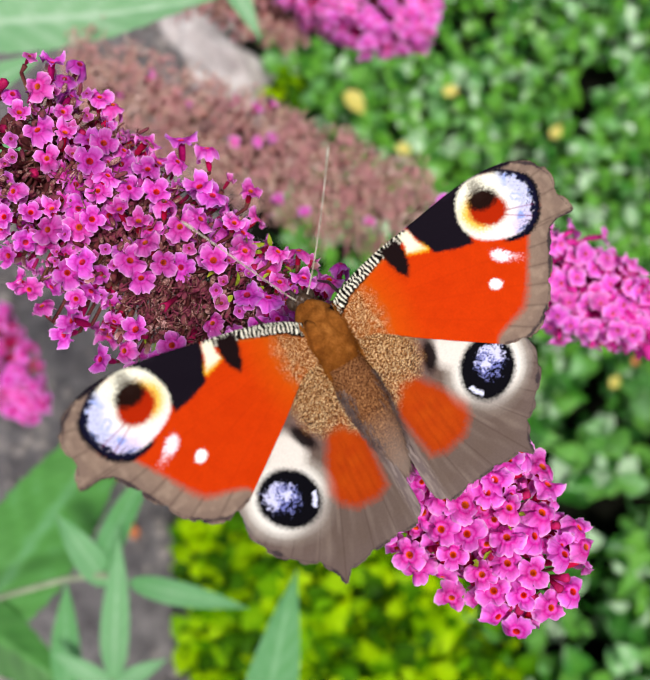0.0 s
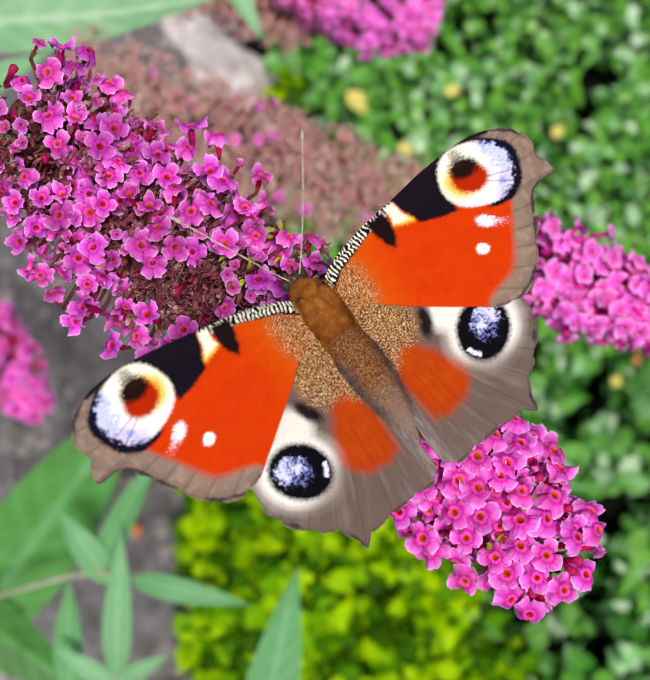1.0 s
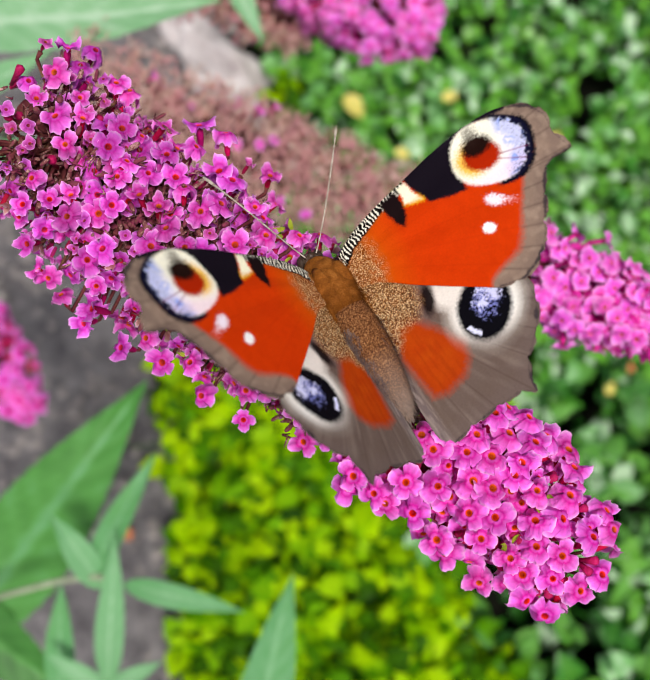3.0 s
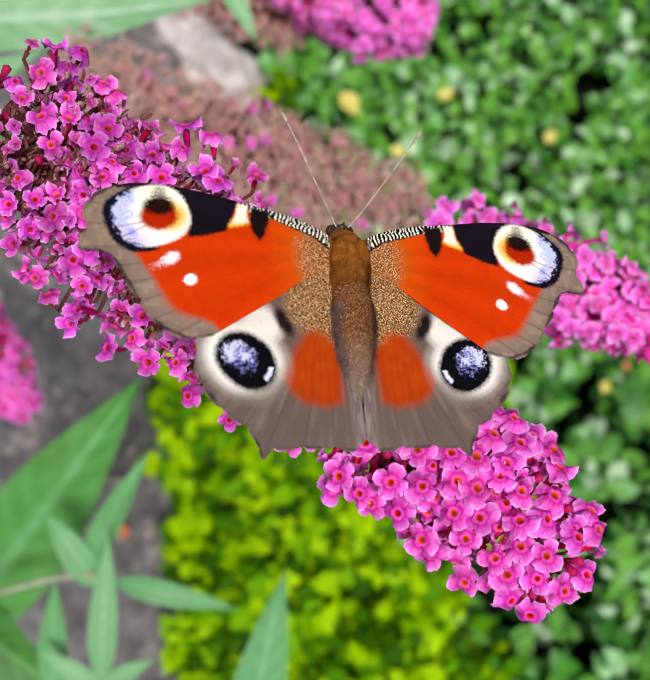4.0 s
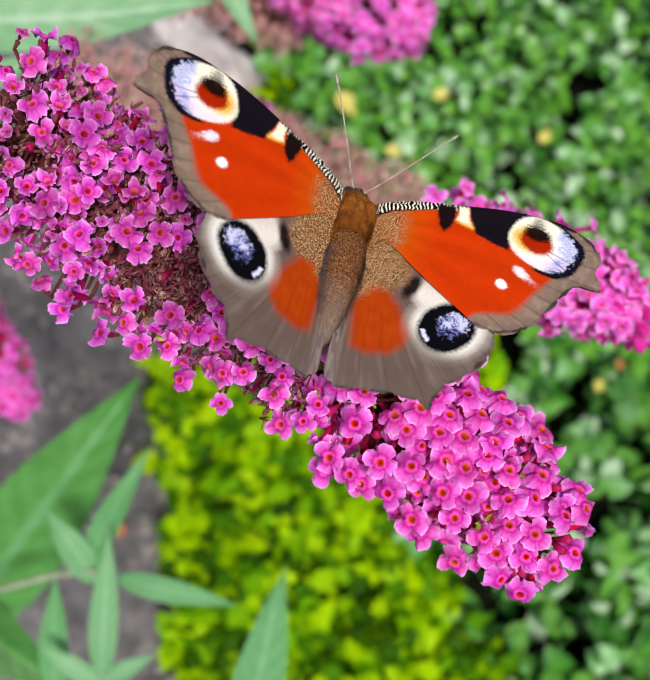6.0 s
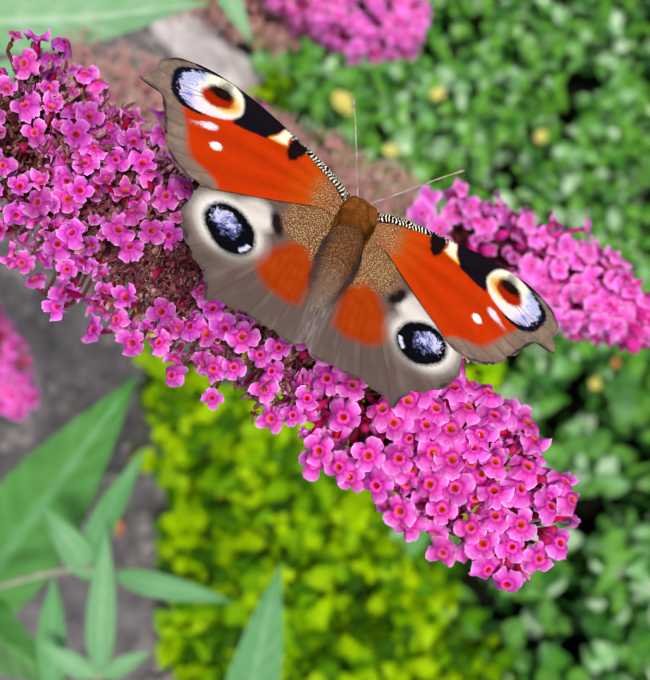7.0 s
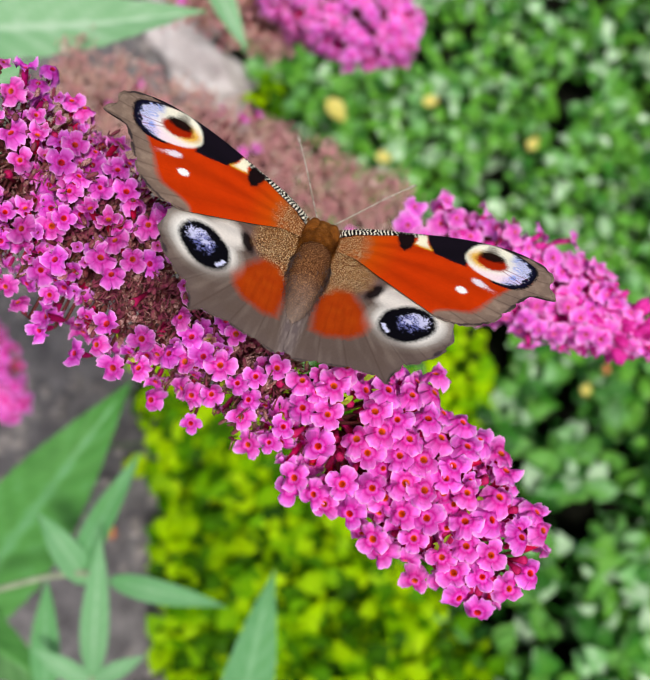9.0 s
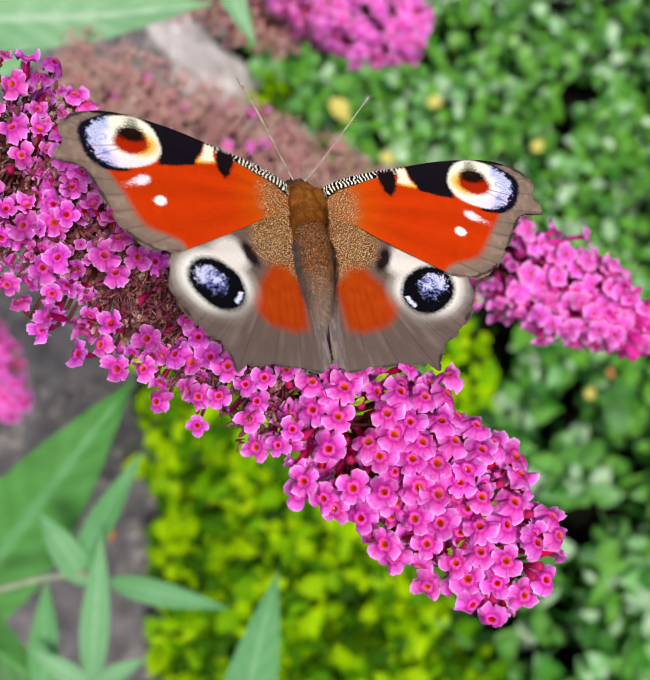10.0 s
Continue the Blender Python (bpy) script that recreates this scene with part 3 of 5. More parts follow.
def main_spike():
    rnd = random.Random(11)
    spike = tagged(new("flower_spike"), "magenta buddleia flower spike, fresh at the tip, withering behind", "flower")
    feet = []

    def girth(x):
        return float(np.interp(x, [-60, -45, -25, -10, 5, 15, 25, 36, 44, 50, 55], [11.5, 12.0, 12.3, 13.5, 12.0, 11.0, 11.2, 10.0, 8.8, 7.6, 4.5]))

    def side(x):
        return float(np.interp(x, [-60, -40, -25, -10, 5, 15, 25, 36, 44, 50, 55], [1.5, 2.2, 2.6, 3.9, 6.2, 7.6, 7.2, 6.4, 6.8, 6.4, 5.6]))

    def high(x):
        return float(np.interp(x, [-60, -6, 10], [0.75, 0.75, 0.88]))

    taken = []
    skyward = Vector((-0.46, 0.56, 0.85))

    def settle(p, d, meshes, low=0.92, top=1.08):
        put_floret(spike, rnd.choice(meshes), p * MM, d.normalized(), rnd.uniform(0, 360), rnd.uniform(low, top))
        feet.append((p * MM, d.normalized()))
        taken.append(p)

    def place(x, w, meshes, jitter=0.16, low=0.92):
        """A floret of the outer layer: it leans away from the axis and turns to the light."""
        r = girth(x)
        q = max(-0.98, min(0.98, (w - side(x)) / (r * 1.06)))
        up = math.sqrt(1 - q * q)
        out = Vector((0.12 + max(0, x - 45) * 0.10, q, up))
        d = out * 0.58 + skyward * 0.66 + Vector((rnd.gauss(0, jitter), rnd.gauss(0, jitter), rnd.gauss(0, jitter)))
        settle(Vector((x, w, r * up * high(x))), d, meshes, low)

    for x, w in TIP_FLORETS:
        place(x, w, FRESH)
    for x, w in BASE_FLORETS:
        place(x, w, FRESH if x > 19 else BUDDING if x > 2 else BUDDING + FADED)
    for x, w in OLD_HIGH + OLD_LOW:
        place(x, w, FADED * 2 + BUDDING if rnd.random() < 0.75 else CUPPED + SMALL, 0.30, 0.8)

    def fill(x0, x1, count, gap, low, high_r, meshes, sides=0.0):
        """Florets further down between the outer ones, or round the flanks."""
        made = tries = 0
        while made < count and tries < 4000:
            tries += 1
            x = rnd.uniform(x0, x1)
            a = rnd.uniform(-0.5, sides) if sides and rnd.random() < 0.5 else rnd.uniform(math.pi - sides, math.pi + 0.5) if sides else rnd.uniform(-0.3, math.pi + 0.3)
            r = girth(x) * rnd.uniform(low, high_r)
            p = Vector((x, side(x) + math.cos(a) * r, math.sin(a) * r * high(x)))
            bare = ((x + 10.5) / 8) ** 2 + ((p.y + 0.2) / 5.2) ** 2 < 1 or ((x - 20.3) / 3.3) ** 2 + ((p.y - 6.8) / 4) ** 2 < 1
            if bare or min((p - k).length_squared for k in taken) < gap ** 2:
                continue
            settle(p, Vector((0.2 + rnd.gauss(0, 0.25), math.cos(a) + rnd.gauss(0, 0.25), math.sin(a) + 0.35 + rnd.gauss(0, 0.25))), meshes, 0.82, 1.0)
            made += 1

    fill(14, 53, 46, 2.5, 0.88, 1.0, FRESH, 0.35)
    fill(14, 51, 70, 1.9, 0.55, 0.82, FRESH + CUPPED)
    fill(-12, 16, 20, 2.6, 0.6, 0.85, FADED)
    fill(-45, 14, 30, 2.7, 0.88, 0.98, FADED, 0.3)
    fill(-43, 4, 85, 1.9, 0.6, 0.9, FADED + BUDDING[:4])
    fill(-41, 6, 115, 1.2, 0.6, 0.92, SMALL)
    fill(-45, 4, 10, 1.4, 0.7, 0.9, DRY)
    stalks(spike, feet, 0.052, rnd, 0.0016, 3800, (-0.040, 0.012), 0.0080, 0.004, coarse=0.5)
    # unopened tubes deep between the florets
    bud = Build()
    for k in range(240):
        x = rnd.uniform(-45, 48) if k % 5 == 0 else rnd.uniform(8, 50)
        a = rnd.uniform(-0.4, math.pi + 0.4)
        r = girth(x) * rnd.uniform(0.2, 0.55)
        p = Vector((x, side(x) + math.cos(a) * r, math.sin(a) * r * high(x))) * MM
        d = Vector((0.35 + rnd.gauss(0, 0.2), math.cos(a) + rnd.gauss(0, 0.3), math.sin(a) + rnd.gauss(0, 0.3))).normalized()
        ln = rnd.uniform(0.002, 0.0042)
        bud.tube([p, p + d * ln * 0.6, p + d * ln * 0.92, p + d * ln], [0.00025, 0.00042, 0.00062, 0.0002], 6)
    tagged(bud.done("bud", M_BUD, spike, "crimson unopened buds"), kind="stuff")
    br = Build()
    for _ in range(70):
        x = rnd.uniform(-12, 46)
        a = rnd.uniform(0.2, 2.9)
        r = girth(x) * rnd.uniform(0.7, 0.9)
        p = Vector((x, side(x) + math.cos(a) * r, math.sin(a) * r * high(x))) * MM
        leaf_round(br, p, (rnd.gauss(0, 1), rnd.gauss(0, 1), 1), (rnd.gauss(0, 1), rnd.gauss(0, 1), 0.5), rnd.uniform(0.001, 0.002), rnd, 0.5, 0.4)
    tagged(br.done("bract", M_BRACT, spike, "tiny yellow-green bracts"), kind="stuff")
    return spike


def far_spike(label, m, half, radius, count, meshes, seed, husks=0, husk=None, size=1.0, bare=0.0, ragged_by=0.0, blunt=0.0):
    """A spike further off, with florets all round."""
    rnd = random.Random(seed)
    spike = tagged(new("flower_spike"), label, "flower")
    feet = []
    for i in range(count):
        x = (2 * (i + rnd.random()) / count - 1) * half
        if rnd.random() < bare * (-x / half + 0.1):
            continue
        a = i * 2.39996 + rnd.gauss(0, 0.3)
        taper = 1 - 0.5 * max(0, x / half - 0.4) / 0.6 - (0.6 - blunt) * max(0, -x / half - 0.1) / 0.9 - blunt * max(0, x / half - 0.25) / 0.75
        r = radius * taper * (rnd.uniform(0.86 - ragged_by, 1.06 + 0.4 * ragged_by) if i % 3 else rnd.uniform(0.6, 0.8))
        d = Vector((0.3 + rnd.gauss(0, 0.2), math.cos(a) + rnd.gauss(0, 0.2), math.sin(a) + rnd.gauss(0, 0.2))).normalized()
        p = Vector((x, math.cos(a) * r, math.sin(a) * r))
        put_floret(spike, rnd.choice(SMALL if bare and x < -0.25 * half and rnd.random() < 0.6 else meshes), p, d, rnd.uniform(0, 360), size * rnd.uniform(0.85, 1.1))
        feet.append((p, d))
    core = Build()
    for _ in range(260):
        x, a = rnd.uniform(-half, half * 0.9), rnd.uniform(0, 6.283)
        if rnd.random() < bare * (-x / half + 0.3):
            continue
        r = radius * rnd.uniform(0.2, 0.5) * (1 - 0.45 * abs(x / half))
        d = Vector((0.4, math.cos(a), math.sin(a))).normalized()
        p = Vector((x, math.cos(a) * r, math.sin(a) * r))
        core.tube([p, p + d * 0.003, p + d * 0.0045], [0.0005 * size, 0.0009 * size, 0.0003], 6)
    tagged(core.done("bud", husk or M_BUD, spike, "small buds between the florets"), kind="stuff")
    stalks(spike, feet, half, rnd, 0.0016, husks, (-half, half * 0.9), radius, 0.0, husk, size)
    spike.matrix_basis = m
    return spike


# ---- butterfly ----
def smooth_outline(points, n):
    """A closed smooth curve through a few control points, n samples."""
    p = np.array(points, dtype=float)
    k = len(p)
    t = np.linspace(0, k, n, endpoint=False)
    i = t.astype(int)
    f = (t - i)[:, None]
    a, b, c, d = p[(i - 1) % k], p[i % k], p[(i + 1) % k], p[(i + 2) % k]
    return 0.5 * (2 * b + (c - a) * f + (2 * a - 5 * b + 4 * c - d) * f ** 2 + (3 * b - a - 3 * c + d) * f ** 3)


def grain(x, y, scale, seed):
    """Smooth random field, 0 to 1."""
    g = np.random.RandomState(seed).rand(256, 256)
    u, v = x * scale + 100.3, y * scale + 100.7
    i, j = np.floor(u).astype(int), np.floor(v).astype(int)
    fu, fv = u - i, v - j
    fu, fv = fu * fu * (3 - 2 * fu), fv * fv * (3 - 2 * fv)
    i, j, i2, j2 = i % 256, j % 256, (i + 1) % 256, (j + 1) % 256
    return (g[i, j] * (1 - fu) + g[i2, j] * fu) * (1 - fv) + (g[i, j2] * (1 - fu) + g[i2, j2] * fu) * fv


def edge(d, soft):
    """1 inside (d < 0), 0 outside."""
    return np.clip(0.5 - d / soft, 0, 1)


def ellipse(x, y, cx, cy, a, b, turn=0.0, power=2.0):
    c, s = math.cos(radians(turn)), math.sin(radians(turn))
    u, v = (x - cx) * c + (y - cy) * s, -(x - cx) * s + (y - cy) * c
    return ((np.abs(u) / a) ** power + (np.abs(v) / b) ** power) ** (1 / power) * min(a, b) - min(a, b)


def polygon(x, y, pts):
    """Signed distance to a polygon, negative inside."""
    d = np.full(x.shape, 1e9)
    inside = np.zeros(x.shape, dtype=bool)
    n = len(pts)
    for k in range(n):
        (ax, ay), (bx, by) = pts[k], pts[(k + 1) % n]
        ex, ey = bx - ax, by - ay
        t = np.clip(((x - ax) * ex + (y - ay) * ey) / (ex * ex + ey * ey), 0, 1)
        d = np.minimum(d, np.hypot(x - ax - t * ex, y - ay - t * ey))
        cross = (ay > y) != (by > y)
        inside ^= cross & (x < ex * (y - ay) / (ey if ey else 1e-9) + ax)
    return np.where(inside, -d, d)


def line_distance(x, y, pts):
    d = np.full(x.shape, 1e9)
    for (ax, ay), (bx, by) in zip(pts[:-1], pts[1:]):
        ex, ey = bx - ax, by - ay
        t = np.clip(((x - ax) * ex + (y - ay) * ey) / (ex * ex + ey * ey), 0, 1)
        d = np.minimum(d, np.hypot(x - ax - t * ex, y - ay - t * ey))
    return d


def tint(base, colour, mask):
    return base * (1 - mask[:, None]) + np.array(lin(*colour)[:3])[None, :] * mask[:, None]


FORE = [(0.9, 5.2), (3.6, 7.2), (8.0, 8.5), (12.5, 9.2), (17.5, 10.0), (22.0, 10.3), (25.2, 9.8), (27.6, 8.3), (28.4, 6.4), (28.2, 4.2),
        (28.8, 2.0), (26.8, 2.1), (25.3, 1.1), (24.4, -0.6), (23.3, -2.4), (22.2, -4.2), (20.6, -6.0), (18.2, -7.0), (15.6, -6.4), (12.0, -4.1),
        (8.0, -1.3), (4.6, 1.2), (1.0, 2.4)]
HIND = [(0.8, 2.4), (5.0, 2.2), (9.5, 0.6), (14.0, -2.2), (16.8, -5.0), (17.6, -8.0), (17.2, -10.8), (15.7, -13.0), (13.7, -14.7), (12.3, -16.2),
        (11.7, -18.3), (10.0, -17.5), (7.2, -17.5), (4.4, -17.5), (1.8, -17.8), (0.4, -16.2), (0.45, -12.0), (0.8, -6.5), (0.7, -2.5)]
FORE_MARGIN = FORE[6:19]
HIND_MARGIN = HIND[4:15]


def ragged(pts, first, last, amount):
    """Scalloped, slightly frayed rim between two shares of the outline."""
    n = len(pts)
    t = np.arange(n) / n
    k = np.clip((t - first) * 30, 0, 1) * np.clip((last - t) * 30, 0, 1)
    centre = pts.mean(0)
    out = pts - centre
    wave = np.abs(np.sin(t * 50)) * 0.6 + 0.5 * grain(t * 170, t * 0, 1.0, 9)
    return centre + out * (1 + (k * amount * (wave - 0.4) / np.hypot(out[:, 0], out[:, 1]))[:, None])


def paint_fore(x, y):
    g1, g2, g3 = grain(x, y, 7, 1), grain(x, y, 14, 2), grain(x, y, 1.2, 3)
    fuzz = (g1 - 0.5) * 0.35 + (g2 - 0.5) * 0.35
    c = np.tile(np.array(lin(204, 55, 2)[:3]), (len(x), 1))
    c = tint(c, (206, 74, 4), np.clip(1.15 - (x - 2) / 9, 0, 1) * 0.6 * (0.6 + 0.4 * g3))
    c = tint(c, (182, 40, 0), np.clip(g3 - 0.45, 0, 1) * 0.5)
    # fine veins fanning out from the root
    ang = np.arctan2(y - 5.0, x - 1.5)
    for k, a in enumerate((-1.02, -0.78, -0.55, -0.36, -0.18, -0.02, 0.1)):
        c = tint(c, (176, 38, 4), np.exp(-((ang - a) * np.hypot(x, y - 5) / 0.10) ** 2) * 0.2 * (x > 4))
    # brown border along the outer rim
    m = line_distance(x, y, FORE_MARGIN)
    band = 2.2 + 0.6 * np.clip((y - 3.5) / 2, 0, 1) + 0.16 * np.sin(x * 0.9 - y * 1.1)
    band = band * np.clip((x - 13.5) / 4.5, 0.2, 1)
    c = tint(c, (140, 118, 104), edge(m - band + fuzz * 0.6, 0.8))
    c = tint(c, (122, 102, 92), edge(m - band * 0.45 + fuzz, 0.7) * 0.6)
    c = tint(c, (168, 146, 128), edge(m - band + 0.3, 0.6) * np.clip(grain(x, y, 1.6, 24) - 0.45, 0, 1))
    for a in (-0.70, -0.58, -0.47, -0.37, -0.28, -0.19, -0.10, 0.0, 0.09):
        c = tint(c, (78, 60, 54), edge(m - band, 0.4) * np.exp(-((ang - a) * np.hypot(x, y - 5) / 0.13) ** 2) * 0.42)
    c = tint(c, (50, 42, 48), edge(m - 0.6 * np.clip(grain(x, y, 0.8, 25) - 0.45, 0, 1) + fuzz * 0.4, 0.2) * 0.9)
    # front edge: black, and a finely barred strip near the root
    top = line_distance(x, y, FORE[0:5])
    c = tint(c, (180, 120, 40), edge(top - 1.1 + fuzz, 0.6) * edge(x - 9.5, 2.0) * 0.8)
    strip = edge(top - 0.95 - 0.4 * np.clip((10.5 - x) / 6, 0, 1) + fuzz * 0.5, 0.25) * edge(x - 12.4, 0.3)
    bars = np.sin(x * 14.0 + y * 2.0 + 1.6 * np.sin(top * 4 + g3 * 9) + 4.0 * (g3 - 0.5)) + (g1 - 0.5) * 1.3 - 0.35 - 1.4 * np.clip((top - 1.0) * 3, 0, 1)
    c = tint(c, (14, 10, 10), strip)
    c = tint(c, (250, 244, 226), strip * np.clip(bars * 4, 0, 1))
    # black bar, cream triangle, dark drop
    c = tint(c, (20, 14, 24), edge(polygon(x, y, [(12.4, 9.6), (16, 10.6), (20.2, 10.8), (18.2, 7.0), (17.9, 4.3), (16.0, 4.7), (13.9, 5.5), (13.0, 7.6)]) + fuzz * 0.4, 0.3))
    d = polygon(x, y, [(11.5, 8.8), (12.6, 8.9), (12.8, 7.6), (13.4, 6.2), (12.5, 6.5), (11.4, 6.9), (11.6, 7.8)])
    c = tint(c, (250, 190, 30), edge(d - 0.2 + fuzz * 0.6, 0.5) * np.clip((7.5 - y) / 1.2, 0, 1))
    c = tint(c, (250, 244, 214), edge(d + fuzz * 0.5, 0.35) * np.clip((y - 5.9) / 1.1, 0, 1))
    c = tint(c, (24, 12, 14), edge(polygon(x, y, [(8.9, 8.4), (11.2, 8.8), (11.3, 7.2), (11.0, 5.8), (10.3, 4.7), (9.7, 5.4), (9.2, 6.8)]) + fuzz * 0.6, 0.4))
    c = tint(c, (26, 20, 30), edge(line_distance(x, y, FORE[4:7]) - 0.36 + fuzz * 0.5, 0.3))
    # the eye near the tip
    e = ellipse(x, y, 21.75, 6.5, 4.3, 3.65, -22, 2.4)
    jag = grain(x, y, 2.6, 4) * 0.6 + g1 * 0.4
    c = tint(c, (12, 11, 24), edge(ellipse(x, y, 22.0, 6.4, 4.6, 3.9, -24, 2.5) + fuzz * 0.6, 0.25) * np.clip((x - 0.35 * y - 19.6) / 0.8, 0, 1) * edge(1.0 - m + fuzz, 0.4))
    white = edge(e + 0.2 + fuzz * 0.4, 0.3)
    c = tint(c, (253, 249, 228), white)
    out = np.clip((x - 0.3 * y - 20.4) / 1.8, 0, 1)
    c = tint(c, (240, 234, 252), white * out)
    c = tint(c, (250, 214, 240), white * np.clip((5.4 - y) / 1.5, 0, 1) * 0.6)
    outer = white * np.clip((x - 0.2 * y - 21.4) / 1.2, 0, 1)
    c = tint(c, (150, 172, 242), edge(-e - 0.9 - 1.4 * jag, 0.6) * outer * (0.45 + 0.5 * (grain(x, y, 1.5, 26) > 0.45)))
    c = tint(c, (14, 14, 40), edge(-e - 0.85 * jag + 0.10, 0.25) * edge(e - 0.15, 0.2) * np.clip((x - 0.2 * y - 21.4) / 1.2, 0, 1))
    c = tint(c, (20, 22, 60), edge(-e - 1.2, 0.8) * outer * (g2 > 0.72) * 0.7)
    for k in (-0.1, 0.2):
        q = (y - 6.2) - (x - 20.6) * (-0.52 + k)
        c = tint(c, (130, 40, 90), white * np.exp(-(q / 0.09) ** 2) * np.clip((x - 21.5) / 1.2, 0, 1) * 0.6)
    c = tint(c, (252, 190, 30), edge(ellipse(x, y, 20.3, 6.6, 2.2, 1.9, -20) + fuzz * 1.2, 0.8) * 0.9 * np.clip((21.3 - x + 0.2 * (y - 6)) / 1.5, 0, 1))
    c = tint(c, (172, 36, 2), edge(ellipse(x, y, 20.95, 6.5, 2.0, 1.65, -25) + fuzz * 0.7, 0.45))
    c = tint(c, (30, 12, 8), edge(ellipse(x, y, 21.0, 7.75, 1.6, 1.1, -10) + fuzz * 0.8, 0.5))
    c = tint(c, (40, 24, 20), edge(ellipse(x, y, 20.9, 9.0, 0.8, 1.0, -20) + fuzz * 1.4, 0.8) * 0.7)
    # white spots
    c = tint(c, (252, 250, 250), edge(ellipse(x, y, 17.8, -0.55, 0.72, 0.56, -30) + fuzz * 0.5, 0.2))
    c = tint(c, (252, 238, 250), edge(ellipse(x, y, 19.75, 1.75, 1.0, 0.58, -40) + fuzz * 1.0, 0.3))
    c = tint(c, (250, 226, 238), edge(ellipse(x, y, 20.9, 1.0, 0.9, 0.35, -35) + fuzz * 1.6, 0.5) * (g2 > 0.5))
    # golden brown speckle round the root
    root = np.clip(1.0 - (np.hypot(x - 1.2, (y - 3.8) * 0.75) - 2.0) / 4.0, 0, 1)
    c = tint(c, (200, 92, 6), np.clip(1 - (np.hypot(x - 1.2, (y - 3.8) * 0.75) - 2.6) / 6.0, 0, 1) * 0.75 * (1 - strip))
    c = tint(c, (186, 98, 14), np.clip(root * 1.3, 0, 1) * 0.8 * (1 - strip))
    return c, np.clip(root * 1.7 * (0.5 + 0.9 * grain(x, y, 2.2, 5)) - 0.16, 0, 0.75) * (1 - strip)


def paint_hind(x, y):
    g1, g2, g3 = grain(x, y, 7, 11), grain(x, y, 15, 12), grain(x, y, 1.0, 13)
    fuzz = (g1 - 0.5) * 0.4 + (g2 - 0.5) * 0.3
    c = np.tile(np.array(lin(104, 88, 81)[:3]), (len(x), 1))
    c = tint(c, (100, 84, 75), g3 * 0.6)
    m = line_distance(x, y, HIND_MARGIN)
    c = tint(c, (106, 90, 85), edge(m - 1.3 + fuzz, 1.2) * 0.7)
    ang = np.arctan2(y - 0.5, x - 2.0)
    far = np.hypot(x - 2.0, y - 0.5)
    c = tint(c, (172, 156, 144), np.clip(grain(ang * 30, far * 0.35, 1.0, 27) - 0.5, 0, 1) * 0.4)
    c = tint(c, (96, 80, 74), np.clip(grain(ang * 44, far * 0.3, 1.0, 28) - 0.55, 0, 1) * 0.45)
    for a in (-1.45, -1.28, -1.1, -0.95, -0.80, -0.64):
        c = tint(c, (74, 56, 52), np.exp(-((ang - a) * np.hypot(x - 2, y) / 0.09) ** 2) * 0.42 * np.clip((np.hypot(x, y) - 11) / 3, 0, 1))
    c = tint(c, (54, 46, 52), edge(m - 0.5 * np.clip(grain(x, y, 0.8, 29) - 0.45, 0, 1) + fuzz * 0.4, 0.2) * 0.9)
    # orange field
    d = polygon(x, y, [(1.2, -3.0), (5.2, -3.8), (6.5, -5.8), (8.8, -9.8), (8.2, -11.6), (6.8, -12.9), (4.2, -13.4), (2.4, -12.8), (1.9, -9.0)])
    c = tint(c, (172, 57, 8), edge(d + 0.1 + fuzz * 0.8, 1.2))
    c = tint(c, (186, 76, 10), edge(d + 1.2 + fuzz, 1.6) * 0.6 * g3)
    c = tint(c, (140, 44, 6), edge(d + 0.5, 0.8) * np.clip(grain(x * 2.4, y * 0.35, 1.6, 14) - 0.5, 0, 1) * 0.8)
    # pale halo and dark eye
    h = ellipse(x, y, 12.6, -8.1, 4.4, 3.75, 42, 2.2)
    fade = np.clip(1.0 - ((12.6 - x) * 0.35 - (y + 8.2) * 0.93 - 1.4) / 3.2, 0.3, 1)
    c = tint(c, (222, 214, 204), edge(h + fuzz * 0.3, 2.2) * 0.85 * fade * np.clip((x - 5.6) / 2, 0, 1))
    c = tint(c, (246, 242, 236), edge(ellipse(x, y, 12.6, -8.2, 4.1, 3.5, 42) + fuzz * 0.3, 1.2) * fade)
    c = tint(c, (230, 222, 214), edge(ellipse(x, y, 10.5, -4.4, 2.3, 2.2, -30) + fuzz * 0.6, 1.2))
    c = tint(c, (112, 88, 84), edge(ellipse(x, y, 7.7, -3.4, 1.1, 2.4, -25) + fuzz * 0.5, 1.2) * 0.8)
    c = tint(c, (20, 12, 14), edge(ellipse(x, y, 8.0, -3.9, 0.75, 1.7, -25) + fuzz * 0.4, 0.5) * 0.97)
    c = tint(c, (8, 7, 14), edge(ellipse(x, y, 12.45, -8.3, 3.5, 2.9, 44) + fuzz * 0.5, 0.55))
    e = ellipse(x, y, 13.0, -7.9, 1.8, 1.45, 40)
    patch = grain(x, y, 1.1, 17) + 0.25 * (x + y - 5.3) / 2
    blue = edge(e + (g1 - 0.5) * 0.8 + (grain(x, y, 2.2, 18) - 0.5) * 0.7, 0.4)
    c = tint(c, (126, 132, 206), blue * (g1 * 0.6 + g2 * 0.4 + patch * 0.5 > 0.52) * 0.9)
